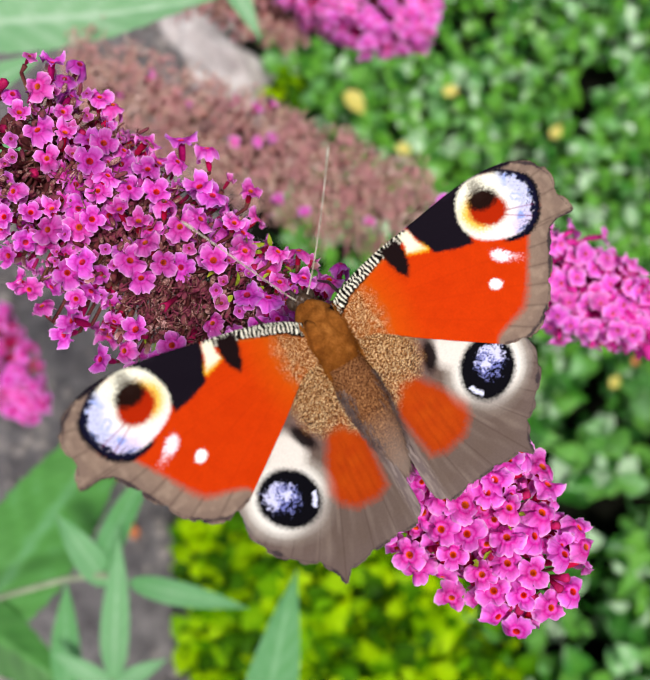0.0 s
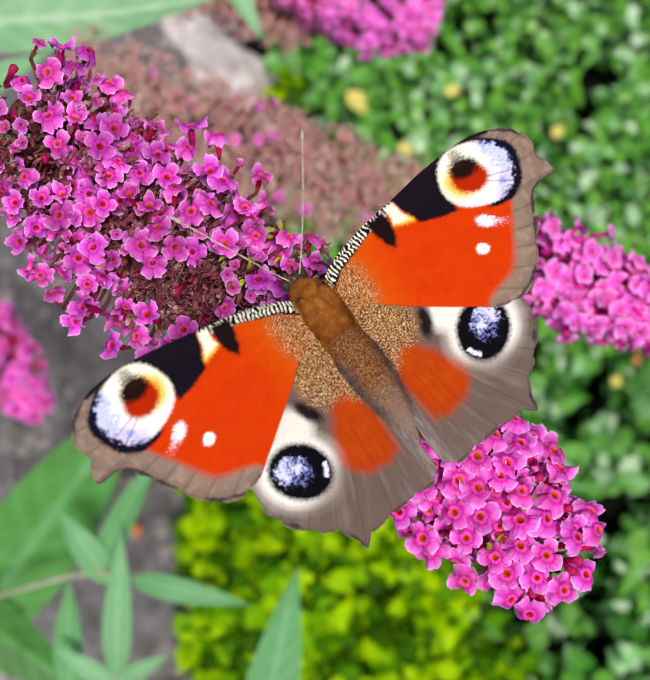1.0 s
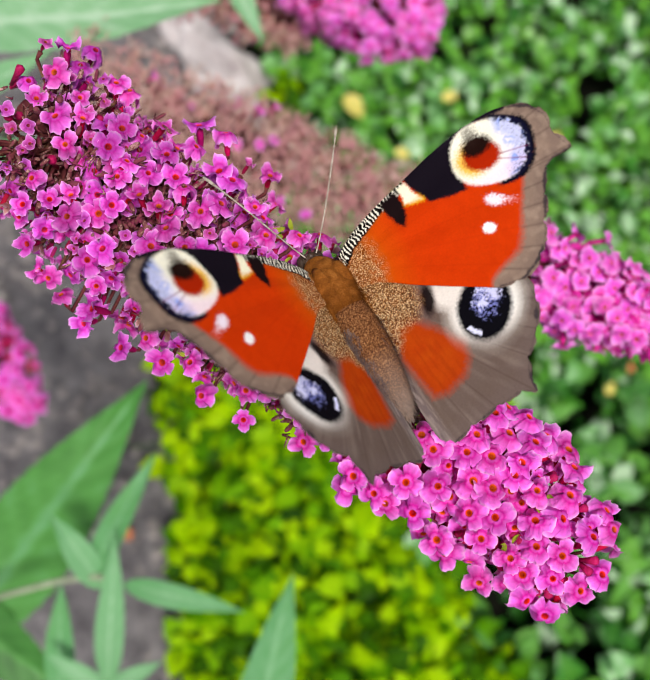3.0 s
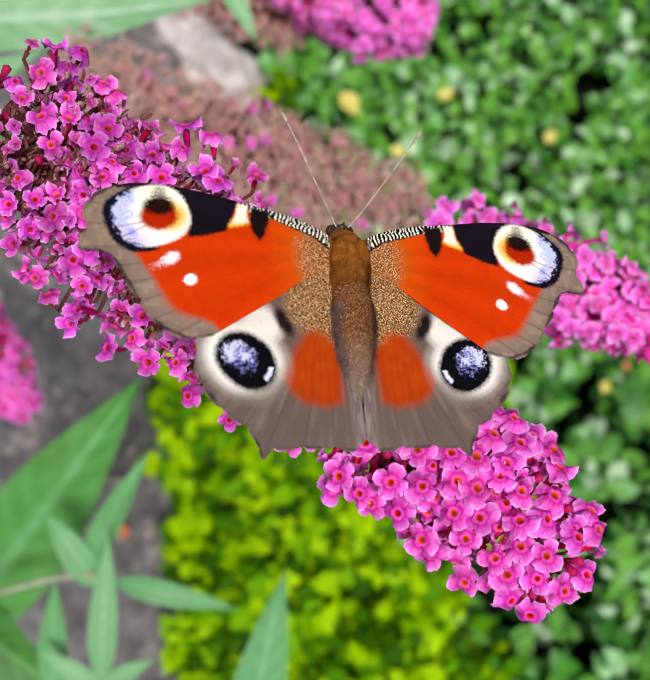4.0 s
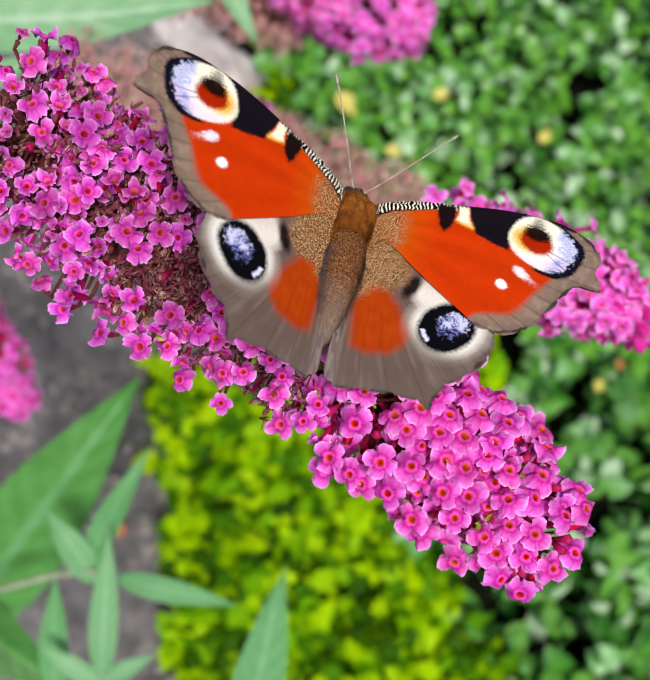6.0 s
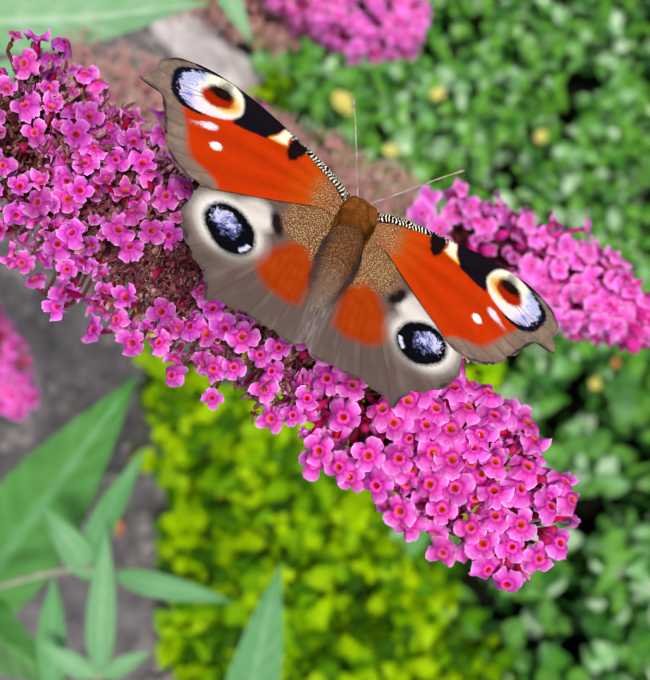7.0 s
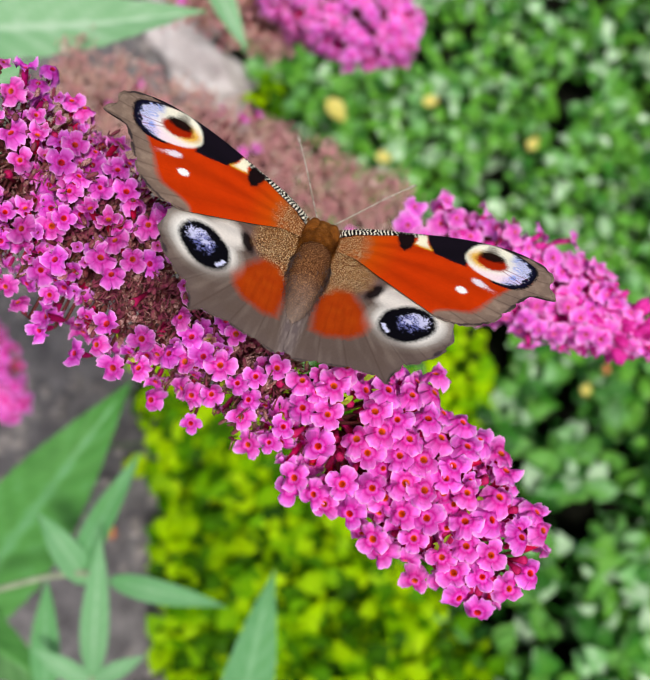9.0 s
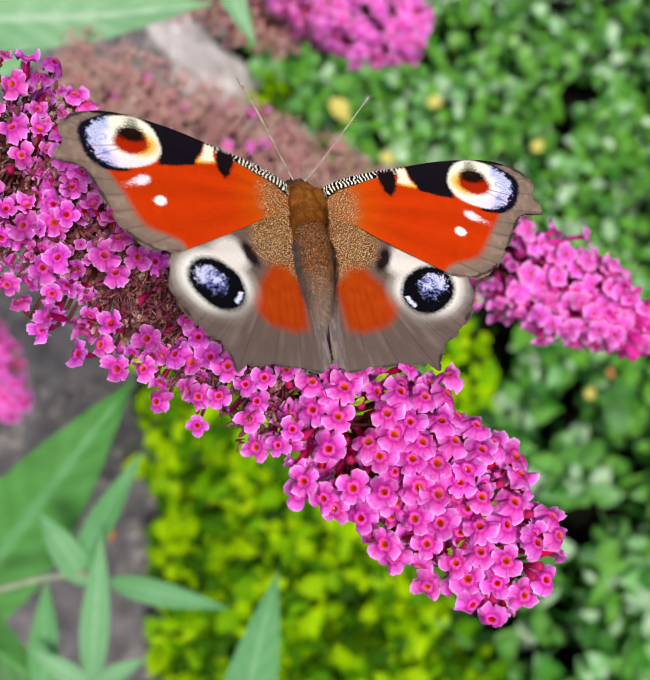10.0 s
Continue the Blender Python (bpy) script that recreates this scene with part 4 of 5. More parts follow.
    c = tint(c, (214, 214, 246), blue * (g2 * 0.5 + g1 * 0.3 + patch * 0.7 > 0.68))
    arc = np.abs(np.hypot(x - 12.1, y + 8.6) - 2.25)
    side_a = np.arctan2(y + 8.6, x - 12.1)
    c = tint(c, (222, 224, 255), edge(arc - 0.24 + fuzz * 0.5, 0.2) * (np.abs(side_a + 2.62) < 0.36))
    # golden speckle towards the root and grey hairs along the inner rim
    d = polygon(x, y, [(0.0, 4.0), (6.6, 2.2), (7.4, -1.0), (7.2, -3.2), (6.0, -4.7), (4.6, -4.8), (3.4, -5.2), (2.4, -6.4), (1.4, -7.0), (1.0, -5.0)])
    root = edge(d + 0.2 + fuzz * 0.8, 2.2)
    c = tint(c, (172, 102, 34), root * np.clip(1.15 + y / 7, 0, 1) * 0.9)
    inner = edge(x - 1.5 + fuzz * 0.4, 0.8) * np.clip((-6.0 - y) / 3.0, 0, 1)
    c = tint(c, (112, 98, 97), inner)
    c = tint(c, (176, 160, 150), inner * np.clip(grain(x * 3, y * 0.4, 2.2, 19) - 0.35, 0, 1))
    return c, np.clip(root * 1.6 * (0.6 + 0.8 * grain(x, y, 2.0, 15)) - 0.15, 0, 0.82) * (1 - inner)


def wing(name, outline, centre, paint, hinge, mirror, parent, sag, label, rim):
    """A thin cambered wing: patterned top and dark underside joined along the rim."""
    spokes, rings = 1000, 120
    o = ragged(smooth_outline(outline, spokes), rim[0], rim[1], rim[2])
    cx, cy = centre
    r = np.linspace(0, 1, rings + 1)[1:] ** 0.8
    x = np.concatenate([[cx], (cx + r[:, None] * (o[:, 0] - cx)[None, :]).ravel()])
    y = np.concatenate([[cy], (cy + r[:, None] * (o[:, 1] - cy)[None, :]).ravel()])
    colour, speckle = paint(x, y)

    def lift(x, y):
        out = np.clip((x - hinge[0]) / 27, 0, 1.1)
        ang = np.arctan2(y - hinge[1], x - hinge[0] + 1.0)
        return sag * 4 * out * (1 - out) + 0.10 * np.sin(ang * 21) * np.clip(out * 2, 0, 1)

    s = -1 if mirror else 1
    top = np.stack([s * (x - hinge[0]), y - hinge[1], lift(x, y)], 1)
    n_top = len(top)
    half = spokes // 2
    rr = np.array([0.01, 0.3, 0.6, 0.85, 0.985])
    bx = (cx + rr[:, None] * (o[::2, 0] - cx)[None, :]).ravel()
    by = (cy + rr[:, None] * (o[::2, 1] - cy)[None, :]).ravel()
    drop = np.repeat(0.34 * (1 - rr ** 6) + 0.05, half)
    bottom = np.stack([s * (bx - hinge[0]), by - hinge[1], lift(bx, by) - drop], 1)
    verts = np.concatenate([top, bottom]) * MM
    k = np.arange(spokes)
    k2 = (k + 1) % spokes
    faces = np.stack([k * 0, 1 + k, 1 + k2], 1).tolist()
    for i in range(rings - 1):
        a = 1 + i * spokes
        faces += np.stack([a + k, a + spokes + k, a + spokes + k2, a + k2], 1).tolist()
    last = 1 + (rings - 1) * spokes
    k = np.arange(half)
    k2 = (k + 1) % half
    for i in range(len(rr) - 1):
        a = n_top + i * half
        faces += np.stack([a + k, a + k2, a + half + k2, a + half + k], 1).tolist()
    a = n_top + (len(rr) - 1) * half
    faces += np.stack([a + k, a + k2, last + (2 * k + 2) % spokes, last + 2 * k + 1, last + 2 * k], 1).tolist()
    if mirror:
        faces = [f[::-1] for f in faces]
    me = bpy.data.meshes.new(name)
    me.from_pydata(verts.tolist(), [], faces)
    dark = np.tile(np.array(lin(46, 36, 32)[:3]), (len(bottom), 1)) * (0.7 + 0.6 * grain(bx, by, 3, 7))[:, None]
    full = np.concatenate([np.concatenate([colour, dark]), np.concatenate([speckle, bx * 0])[:, None]], 1).astype(np.float32)
    me.attributes.new("paint", "FLOAT_COLOR", "POINT").data.foreach_set("color", full.ravel())
    me.materials.append(M_WING)
    me.polygons.foreach_set("use_smooth", [True] * len(me.polygons))
    me.update()
    ob = new(name, me)
    ob.parent = parent
    tagged(ob, label)
    return ob


def hairs(b, count, surface, length, lean, rnd, thick=0.00009):
    """Fine tapering hairs that lie back over a surface."""
    for _ in range(count):
        p, nrm = surface(rnd)
        d = (nrm * rnd.uniform(0.25, 0.8) + lean + Vector((rnd.gauss(0, 0.3), rnd.gauss(0, 0.3), rnd.gauss(0, 0.2)))).normalized()
        s = d.cross(nrm + Vector((0.01, 0.02, 0.03))).normalized() * thick
        ln = length * rnd.uniform(0.5, 1.2)
        q = p + d * ln * 0.55 + nrm * ln * 0.06
        e = p + d * ln - nrm * ln * 0.05
        b.add([p - s, p + s, q + s * 0.7, q - s * 0.7, e], [(0, 1, 2, 3), (3, 2, 4)])


def butterfly():
    rnd = random.Random(3)
    bf = tagged(new("butterfly"), "peacock butterfly with orange eyed wings spread, feeding on buddleia", "butterfly")
    # thorax
    t = Build()
    tilt = Matrix.Rotation(radians(-12), 3, "X")
    t.blob((0, 0.0038, -0.0004), (0.0024, 0.0044, 0.0021), 32, 24, 0.14, 3, turn=tilt)
    for sx, y0, y1, r in ((-0.0012, 0.0060, 0.0014, 0.0010), (0.0012, 0.0060, 0.0014, 0.0010), (0, 0.0026, 0.0002, 0.0012)):
        t.tube([(sx, y0 + (y1 - y0) * i / 8, 0.0009 - 0.00010 * i - 0.0004 * (i in (0, 8)) + 0.0003 * math.sin(i * 0.4)) for i in range(9)],
               [r * math.sin(math.pi * (0.12 + 0.76 * i / 8)) for i in range(9)], 14)
    thorax = t.done("thorax", M_FUR, bf, "smooth tawny brown thorax")
    f = Build()

    def on_thorax(r):
        a, th = r.uniform(0, 2 * math.pi), r.uniform(-0.95, 0.95)
        k = math.sqrt(1 - th * th)
        n = Vector((k * math.cos(a), th, k * abs(math.sin(a))))
        return Vector((0, 0.0038, -0.0004)) + tilt @ Vector((n.x * 0.0024, n.y * 0.0043, n.z * 0.0021)), (tilt @ Vector((n.x / 2.6, n.y / 4.4, n.z / 2.2))).normalized()

    hairs(f, 3800, on_thorax, 0.0010, Vector((0, -2.2, 0)), rnd, 0.00006)

    def on_flank(r):
        s = r.choice((-1, 1))
        return Vector((s * 0.0020, r.uniform(0.0002, 0.0064), 0.0006)), Vector((s * 0.55, 0, 0.85)).normalized()

    def on_rump(r):
        a = r.uniform(0.1, math.pi - 0.1)
        return Vector((math.cos(a) * 0.0021, r.uniform(-0.0004, 0.0010), -0.0006 + math.sin(a) * 0.0019)), Vector((math.cos(a), 0, math.sin(a)))

    hairs(f, 500, on_rump, 0.0013, Vector((0, -2.6, 0)), rnd, 0.00006)
    hairs(f, 260, on_flank, 0.0012, Vector((0, -1.6, -0.1)), rnd, 0.00005)
    f.done("fur", M_FUR, thorax, "short tawny hairs lying back")
    # abdomen
    ab = Build()
    n = 22

    def stout(u):
        return 0.0025 * (1 - 0.58 * u ** 2.2) * (1 - 0.75 * (max(0, u - 0.85) / 0.15) ** 2) * (0.84 + 0.16 * math.sin(min(1, u * 3) * 1.57))

    pts = [(0, 0.0004 - 0.0136 * i / n, -0.0003 - 0.0014 * (i / n) ** 1.5) for i in range(n + 1)]
    ab.tube(pts, [stout(i / n) * (1 + 0.035 * (i % 3 == 0)) for i in range(n + 1)], 20)
    abdomen = ab.done("abdomen", M_ABDOMEN, bf, "brown speckled abdomen")
    h = Build()

    def on_abdomen(r):
        u, a = r.random(), r.uniform(0, math.pi)
        rad = stout(u)
        n = Vector((math.cos(a), 0, math.sin(a)))
        return Vector((n.x * rad, 0.0004 - 0.0136 * u, -0.0003 - 0.0014 * u ** 1.5 + n.z * rad)), n

    hairs(h, 2600, on_abdomen, 0.0006, Vector((0, -2.4, 0)), rnd, 0.00006)
    h.done("fur", M_ABDOMEN, abdomen, "short brown hairs")
    gh = Build()

    def on_side(r):
        u, a = r.uniform(0.12, 1), abs(r.gauss(0, 0.35))
        rad = stout(u)
        n = Vector((r.choice((-1, 1)) * math.cos(a), 0, math.sin(a)))
        return Vector((n.x * rad, 0.0004 - 0.0136 * u, -0.0003 - 0.0014 * u ** 1.5 + n.z * rad)), n

    hairs(gh, 1500, on_side, 0.0017, Vector((0, -2.6, 0.3)), rnd, 0.00006)
    gh.done("side_fur", M_GREY_FUR, abdomen, "mauve-grey hairs along the sides")
    # head, eyes, palps, feelers, tongue
    hd = Build()
    hd.blob((0, 0.0078, -0.0017), (0.0012, 0.0013, 0.0011), 16, 10, 0.1, 8)
    head = hd.done("head", M_HEAD, bf, "small dark head")
    hh = Build()

    def on_head(r):
        v = Vector((r.gauss(0, 1), r.gauss(0, 1), abs(r.gauss(0, 1)))).normalized()
        return Vector((0, 0.0076, -0.0019)) + v * 0.0012, v

    hairs(hh, 420, on_head, 0.0006, Vector((0, -1.0, 0.1)), rnd, 0.00006)
    hh.done("fur", M_HEAD, head)
    for s in (-1, 1):
        e = Build()
        e.blob((s * 0.00105, 0.0084, -0.0020), (0.0006, 0.0008, 0.0007), 14, 10)
        e.done("eye", M_CHITIN, head, "dark brown eye")
        p = Build()
        p.tube([(s * 0.0004, 0.0086, -0.0021), (s * 0.0005, 0.0092, -0.0021), (s * 0.0006, 0.0097, -0.0019)], [0.0002, 0.00024, 0.0001], 7)
        p.done("palp", M_CHITIN, head)
        a = Build()
        m = 26
        a.tube([(s * (0.0006 + (0.0066 if s < 0 else 0.0094) * (i / m) ** 0.92), 0.0084 + (0.0126 if s < 0 else 0.0122) * i / m, -0.0011 + 0.0034 * math.sin(i / m * 1.4)) for i in range(m + 1)],
               [0.00008 * (1 + 0.18 * (i % 2)) if i < m - 3 else (0.00015, 0.0002, 0.00019, 0.00009)[i - m + 3] for i in range(m + 1)], 6)
        a.done("antenna", M_ANTENNA, head, "thin pale antenna with a small club")
        for k, (fy, sx, ey) in enumerate(((0.0050, 0.0052, 0.0085), (0.0020, 0.0062, 0.0020))):
            g = Build()
            g.tube([(s * 0.0014, fy, -0.0016), (s * sx * 0.8, (fy + ey) / 2, -0.0024), (s * sx * 0.85, ey, -0.0052), (s * sx * 0.8, ey + 0.0008, -0.0078)],
                   [0.00035, 0.00026, 0.0002, 0.00014], 6)
            g.done("leg", M_CHITIN, bf, "thin dark leg")
    tg = Build()
    tg.tube([(0, 0.0086, -0.0024), (0, 0.0098, -0.0042), (0, 0.0100, -0.0064), (0, 0.0096, -0.0088)], [0.00018, 0.00015, 0.00012, 0.00010], 6)
    tg.done("proboscis", M_CHITIN, head)
    wings = []
    for s, side in ((-1, "left"), (1, "right")):
        fw = wing("forewing", FORE, (15.0, 3.4), paint_fore, (1.68, 4.0), s < 0, bf, 0.35, "orange forewing with a blue and cream eyespot", (0.27, 0.80, 0.62))
        hw = wing("hindwing", HIND, (9.0, -8.6), paint_hind, (1.68, -2.0), s < 0, bf, 0.25, "grey brown hindwing with a black and blue eyespot", (0.2, 0.8, 0.6))
        wings.append((s, fw, hw))
    return bf, wings


# ---- putting the place together ----
ground()
pebbles()
# near-black sheet under the leaves; the shade of their gaps is in its colour
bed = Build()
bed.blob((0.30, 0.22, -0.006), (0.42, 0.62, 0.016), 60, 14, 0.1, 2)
tagged(bed.done("planting_bed", M_BED), "garden soil under the groundcover, near-black for the shade between leaves", "soil", kind="structure")
stone = Build()
stone.blob(on_ground(-0.125, 0.318, 0.006), (0.024, 0.062, 0.015), 40, 20, 0.7, 4, turn=Matrix.Rotation(radians(38), 3, "Z"))
tagged(stone.done("stone", M_STONE), "pale grey flat stone lying on the soil", "stone")

# the dark share of leaves puts shaded gaps of the plant into colour
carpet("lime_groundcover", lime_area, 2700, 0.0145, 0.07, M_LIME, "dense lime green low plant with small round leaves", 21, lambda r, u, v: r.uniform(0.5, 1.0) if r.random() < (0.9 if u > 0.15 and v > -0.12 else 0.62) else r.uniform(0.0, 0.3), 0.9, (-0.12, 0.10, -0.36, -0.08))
# green tones vary by leaf; near-black ones stand for shaded gaps, palest for glints
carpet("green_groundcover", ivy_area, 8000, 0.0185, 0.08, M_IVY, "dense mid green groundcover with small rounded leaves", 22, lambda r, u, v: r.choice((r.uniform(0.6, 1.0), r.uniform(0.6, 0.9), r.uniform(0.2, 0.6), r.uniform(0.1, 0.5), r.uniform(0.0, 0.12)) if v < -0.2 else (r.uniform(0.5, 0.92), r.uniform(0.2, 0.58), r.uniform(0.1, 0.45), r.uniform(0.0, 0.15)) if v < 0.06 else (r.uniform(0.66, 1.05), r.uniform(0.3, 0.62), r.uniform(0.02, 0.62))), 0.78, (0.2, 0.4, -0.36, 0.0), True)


for x, y, s in ((0.0224, 0.277, 0.020), (0.132, 0.277, 0.012), (0.0797, 0.216, 0.012), (0.254, 0.226, 0.011), (0.322, -0.054, 0.009)):
    yl = Build()
    leaf_round(yl, on_ground(x, y, 0.08), (0.5 - 3 * x, -0.4, 1), (1, 9 * x - 1, 0.1), s, random.Random(1), 0.5, 0.7, 0.3)
    tagged(yl.done("yellow_leaf", M_YELLOW), "yellowed leaf lying on the green groundcover", "leaf", "yellowed leaves")


M_DRY_LEAF = leafy("dry_leaf_skin", [(0.0, lin(150, 80, 40)), (0.5, lin(206, 116, 66)), (1.0, lin(226, 160, 110))], 0.15)
for x, y, s in ((-0.217, -0.208, 0.010), (-0.268, -0.105, 0.006), (-0.236, -0.150, 0.005), (0.345, -0.028, 0.007)):
    dl = Build()
    leaf_round(dl, on_ground(x, y, 0.006 if x < 0 else 0.075), (0.3, -0.2, 1), (1, 9 * x, 0.1), s, random.Random(2), 0.5, 0.7, 0.4)
    tagged(dl.done("dry_leaf", M_DRY_LEAF), "small curled orange-brown dry leaf" + (" on the grey soil" if x < 0 else " caught in the groundcover"), "leaf", "dry leaves")


def twig(label, stems, leaves, seed):
    """A leafy shoot: stem points and leaves given in the first view's tangents and distance."""
    rnd = random.Random(seed)
    shoot = tagged(new("buddleia_shoot"), label, "shrub")
    for stem in stems:
        b = Build()
        foot = on_ground(stem[0][0], stem[0][1], -0.01)
        first = at_sight(*stem[0])
        b.tube([foot, foot.lerp(first, 0.5) + Vector((0.004, 0.004, 0))] + [at_sight(*p) for p in stem], [0.003, 0.002] + [0.0011] * len(stem), 8)
        b.done("stem", M_TWIG, shoot, "pale grey-green stem")
    up = SIGHT.to_3x3() @ Vector((0, 0, 1))
    for base, tip, width, lean, tone in leaves:
        long_leaf("leaf", at_sight(*base), at_sight(*tip), width, up + SIGHT.to_3x3() @ Vector((lean, 0.1, 0)), 0.04, M_LEAF, shoot, rnd, tone)
    return shoot


K = 0.36397 / 749


def pt(x, y, d):
    return ((x - 749) * K, (784 - y) * K, d)


twig("grey-green buddleia shoot with pointed leaves hanging over the path",
     [[pt(-300, 1450, 0.38), pt(-60, 1395, 0.31), pt(60, 1360, 0.305), pt(150, 1335, 0.30), pt(235, 1325, 0.298), pt(290, 1335, 0.298)],
      [pt(230, 1760, 0.36), pt(255, 1650, 0.32), pt(262, 1570, 0.30)]],
     [(pt(-85, 1475, 0.34), pt(338, 880, 0.33), 0.047, 0.15, 0.25),
      (pt(212, 1330, 0.30), pt(360, 1042, 0.29), 0.0125, -0.2, 0.45),
      (pt(250, 1350, 0.30), pt(128, 1185, 0.29), 0.0125, 0.3, 0.6),
      (pt(296, 1342, 0.30), pt(572, 1404, 0.29), 0.0105, 0.0, 0.55),
      (pt(262, 1570, 0.30), pt(272, 1230, 0.28), 0.0120, 0.1, 0.65),
      (pt(155, 1610, 0.31), pt(150, 1345, 0.30), 0.0135, 0.0, 0.45),
      (pt(255, 1580, 0.30), pt(120, 1505, 0.29), 0.009, 0.0, 0.75),
      (pt(265, 1580, 0.30), pt(385, 1520, 0.29), 0.008, 0.0, 0.7),
      (pt(-230, 1330, 0.33), pt(200, 1610, 0.34), 0.034, 0.0, 0.1)], 31)
twig("pointed green buddleia leaf rising above the lime plant",
     [[pt(540, 1860, 0.31), pt(555, 1810, 0.30), pt(570, 1770, 0.30)]],
     [(pt(570, 1790, 0.30), pt(686, 1325, 0.28), 0.024, 0.25, 0.5)], 32)
twig("broad pale green buddleia leaves at the edge of the path",
     [[pt(-300, 100, 0.29), pt(-190, 40, 0.275), pt(-60, -60, 0.28), pt(200, -150, 0.28), pt(520, -140, 0.29)]],
     [(pt(-190, 78, 0.27), pt(500, -8, 0.27), 0.0275, 0.0, 0.8),
      (pt(-190, -60, 0.28), pt(170, 60, 0.28), 0.022, 0.0, 0.55),
      (pt(490, -130, 0.28), pt(602, 94, 0.28), 0.011, 0.2, 0.75),
      (pt(-190, 270, 0.26), pt(110, 118, 0.25), 0.014, 0.0, 0.7),
      (pt(-200, 420, 0.26), pt(92, 318, 0.25), 0.013, 0.1, 0.6)], 33)

SWAY = [
    (0, -0.01306, 0.03765, 0.48913, 15.16, 13.20, -40.12), (0.3, -0.01330, 0.03755, 0.48816, 15.22, 13.30, -39.98),
    (0.5, -0.01196, 0.03760, 0.48619, 15.26, 13.37, -39.90), (0.8, -0.01145, 0.03880, 0.48882, 15.24, 13.29, -39.63),
    (1, -0.01130, 0.03813, 0.49063, 15.16, 13.31, -39.73), (1.2, -0.01181, 0.03803, 0.48867, 15.15, 13.35, -39.83),
    (1.5, -0.01111, 0.03815, 0.48743, 15.18, 13.36, -39.76), (1.8, -0.01216, 0.03908, 0.48959, 15.44, 13.12, -39.32),
    (2, -0.01243, 0.03848, 0.49030, 15.54, 13.06, -39.37), (2.2, -0.01318, 0.03838, 0.48920, 15.66, 12.96, -39.23),
    (2.5, -0.01271, 0.03985, 0.49001, 15.88, 12.76, -38.86), (2.7, -0.01161, 0.03970, 0.49029, 15.92, 12.66, -38.60),
    (4, -0.01062, 0.03936, 0.49076, 15.79, 12.50, -38.73), (4.2, -0.01214, 0.03895, 0.48973, 15.85, 12.46, -38.76),
    (4.5, -0.01288, 0.03778, 0.48872, 15.86, 12.51, -39.20), (4.8, -0.01227, 0.03913, 0.48955, 15.95, 12.33, -38.62),
    (5, -0.01290, 0.03872, 0.48969, 15.92, 12.33, -38.65), (5.2, -0.01343, 0.03822, 0.49000, 15.98, 12.23, -38.59),
    (5.5, -0.01311, 0.04038, 0.49153, 16.07, 12.08, -38.51), (7, -0.01295, 0.04076, 0.49356, 16.11, 11.82, -38.07),
    (7.2, -0.01339, 0.04025, 0.49356, 16.11, 11.87, -38.24), (7.5, -0.01311, 0.04003, 0.49368, 16.09, 11.97, -38.61),
    (7.8, -0.01301, 0.04064, 0.49266, 16.41, 11.79, -38.16), (8, -0.01459, 0.03910, 0.49110, 16.50, 11.85, -38.45),
    (8.2, -0.01468, 0.03780, 0.49120, 16.59, 11.81, -38.37), (8.5, -0.01508, 0.04061, 0.49310, 16.73, 11.74, -38.24),
    (8.8, -0.01515, 0.03987, 0.49268, 16.69, 11.71, -38.40), (9, -0.01574, 0.03843, 0.49233, 16.54, 11.86, -39.11),
    (9.2, -0.01563, 0.03925, 0.49297, 16.58, 11.79, -38.84), (9.5, -0.01457, 0.04120, 0.49384, 16.69, 11.59, -38.16),
    (9.8, -0.01554, 0.03860, 0.49132, 16.85, 11.67, -38.29), (10, -0.01681, 0.03767, 0.49072, 16.91, 11.78, -38.58)]
NOD = [
    (0, 0.04493, 0.06684, 0.44874, 17.47, 9.89, -28.61), (0.5, 0.04573, 0.06655, 0.44611, 17.59, 10.07, -28.48),
    (1, 0.04634, 0.06608, 0.44951, 17.43, 10.11, -28.58), (1.5, 0.04604, 0.06720, 0.44925, 17.51, 10.07, -28.34),
    (2, 0.04530, 0.06693, 0.45054, 17.73, 9.82, -28.36), (2.5, 0.04439, 0.06747, 0.44874, 17.98, 9.52, -28.02),
    (4, 0.04650, 0.06723, 0.44942, 17.83, 9.31, -28.02), (4.5, 0.04479, 0.06754, 0.44833, 17.96, 9.18, -28.07),
    (5, 0.04431, 0.06710, 0.44922, 17.89, 9.17, -28.08), (5.5, 0.04367, 0.06810, 0.45173, 17.97, 8.95, -28.12),
    (7, 0.04416, 0.06657, 0.45560, 17.89, 8.84, -28.18), (7.5, 0.04437, 0.06643, 0.45642, 18.00, 8.79, -28.07),
    (8, 0.04379, 0.06571, 0.45491, 18.34, 8.66, -28.15), (8.5, 0.04251, 0.06693, 0.45639, 18.54, 8.52, -27.98),
    (9, 0.04208, 0.06511, 0.45736, 18.49, 8.44, -28.13), (9.5, 0.04298, 0.06624, 0.45600, 18.46, 8.43, -28.05),
    (10, 0.04214, 0.06667, 0.45342, 18.82, 8.31, -27.68)]

SPIKE = main_spike()


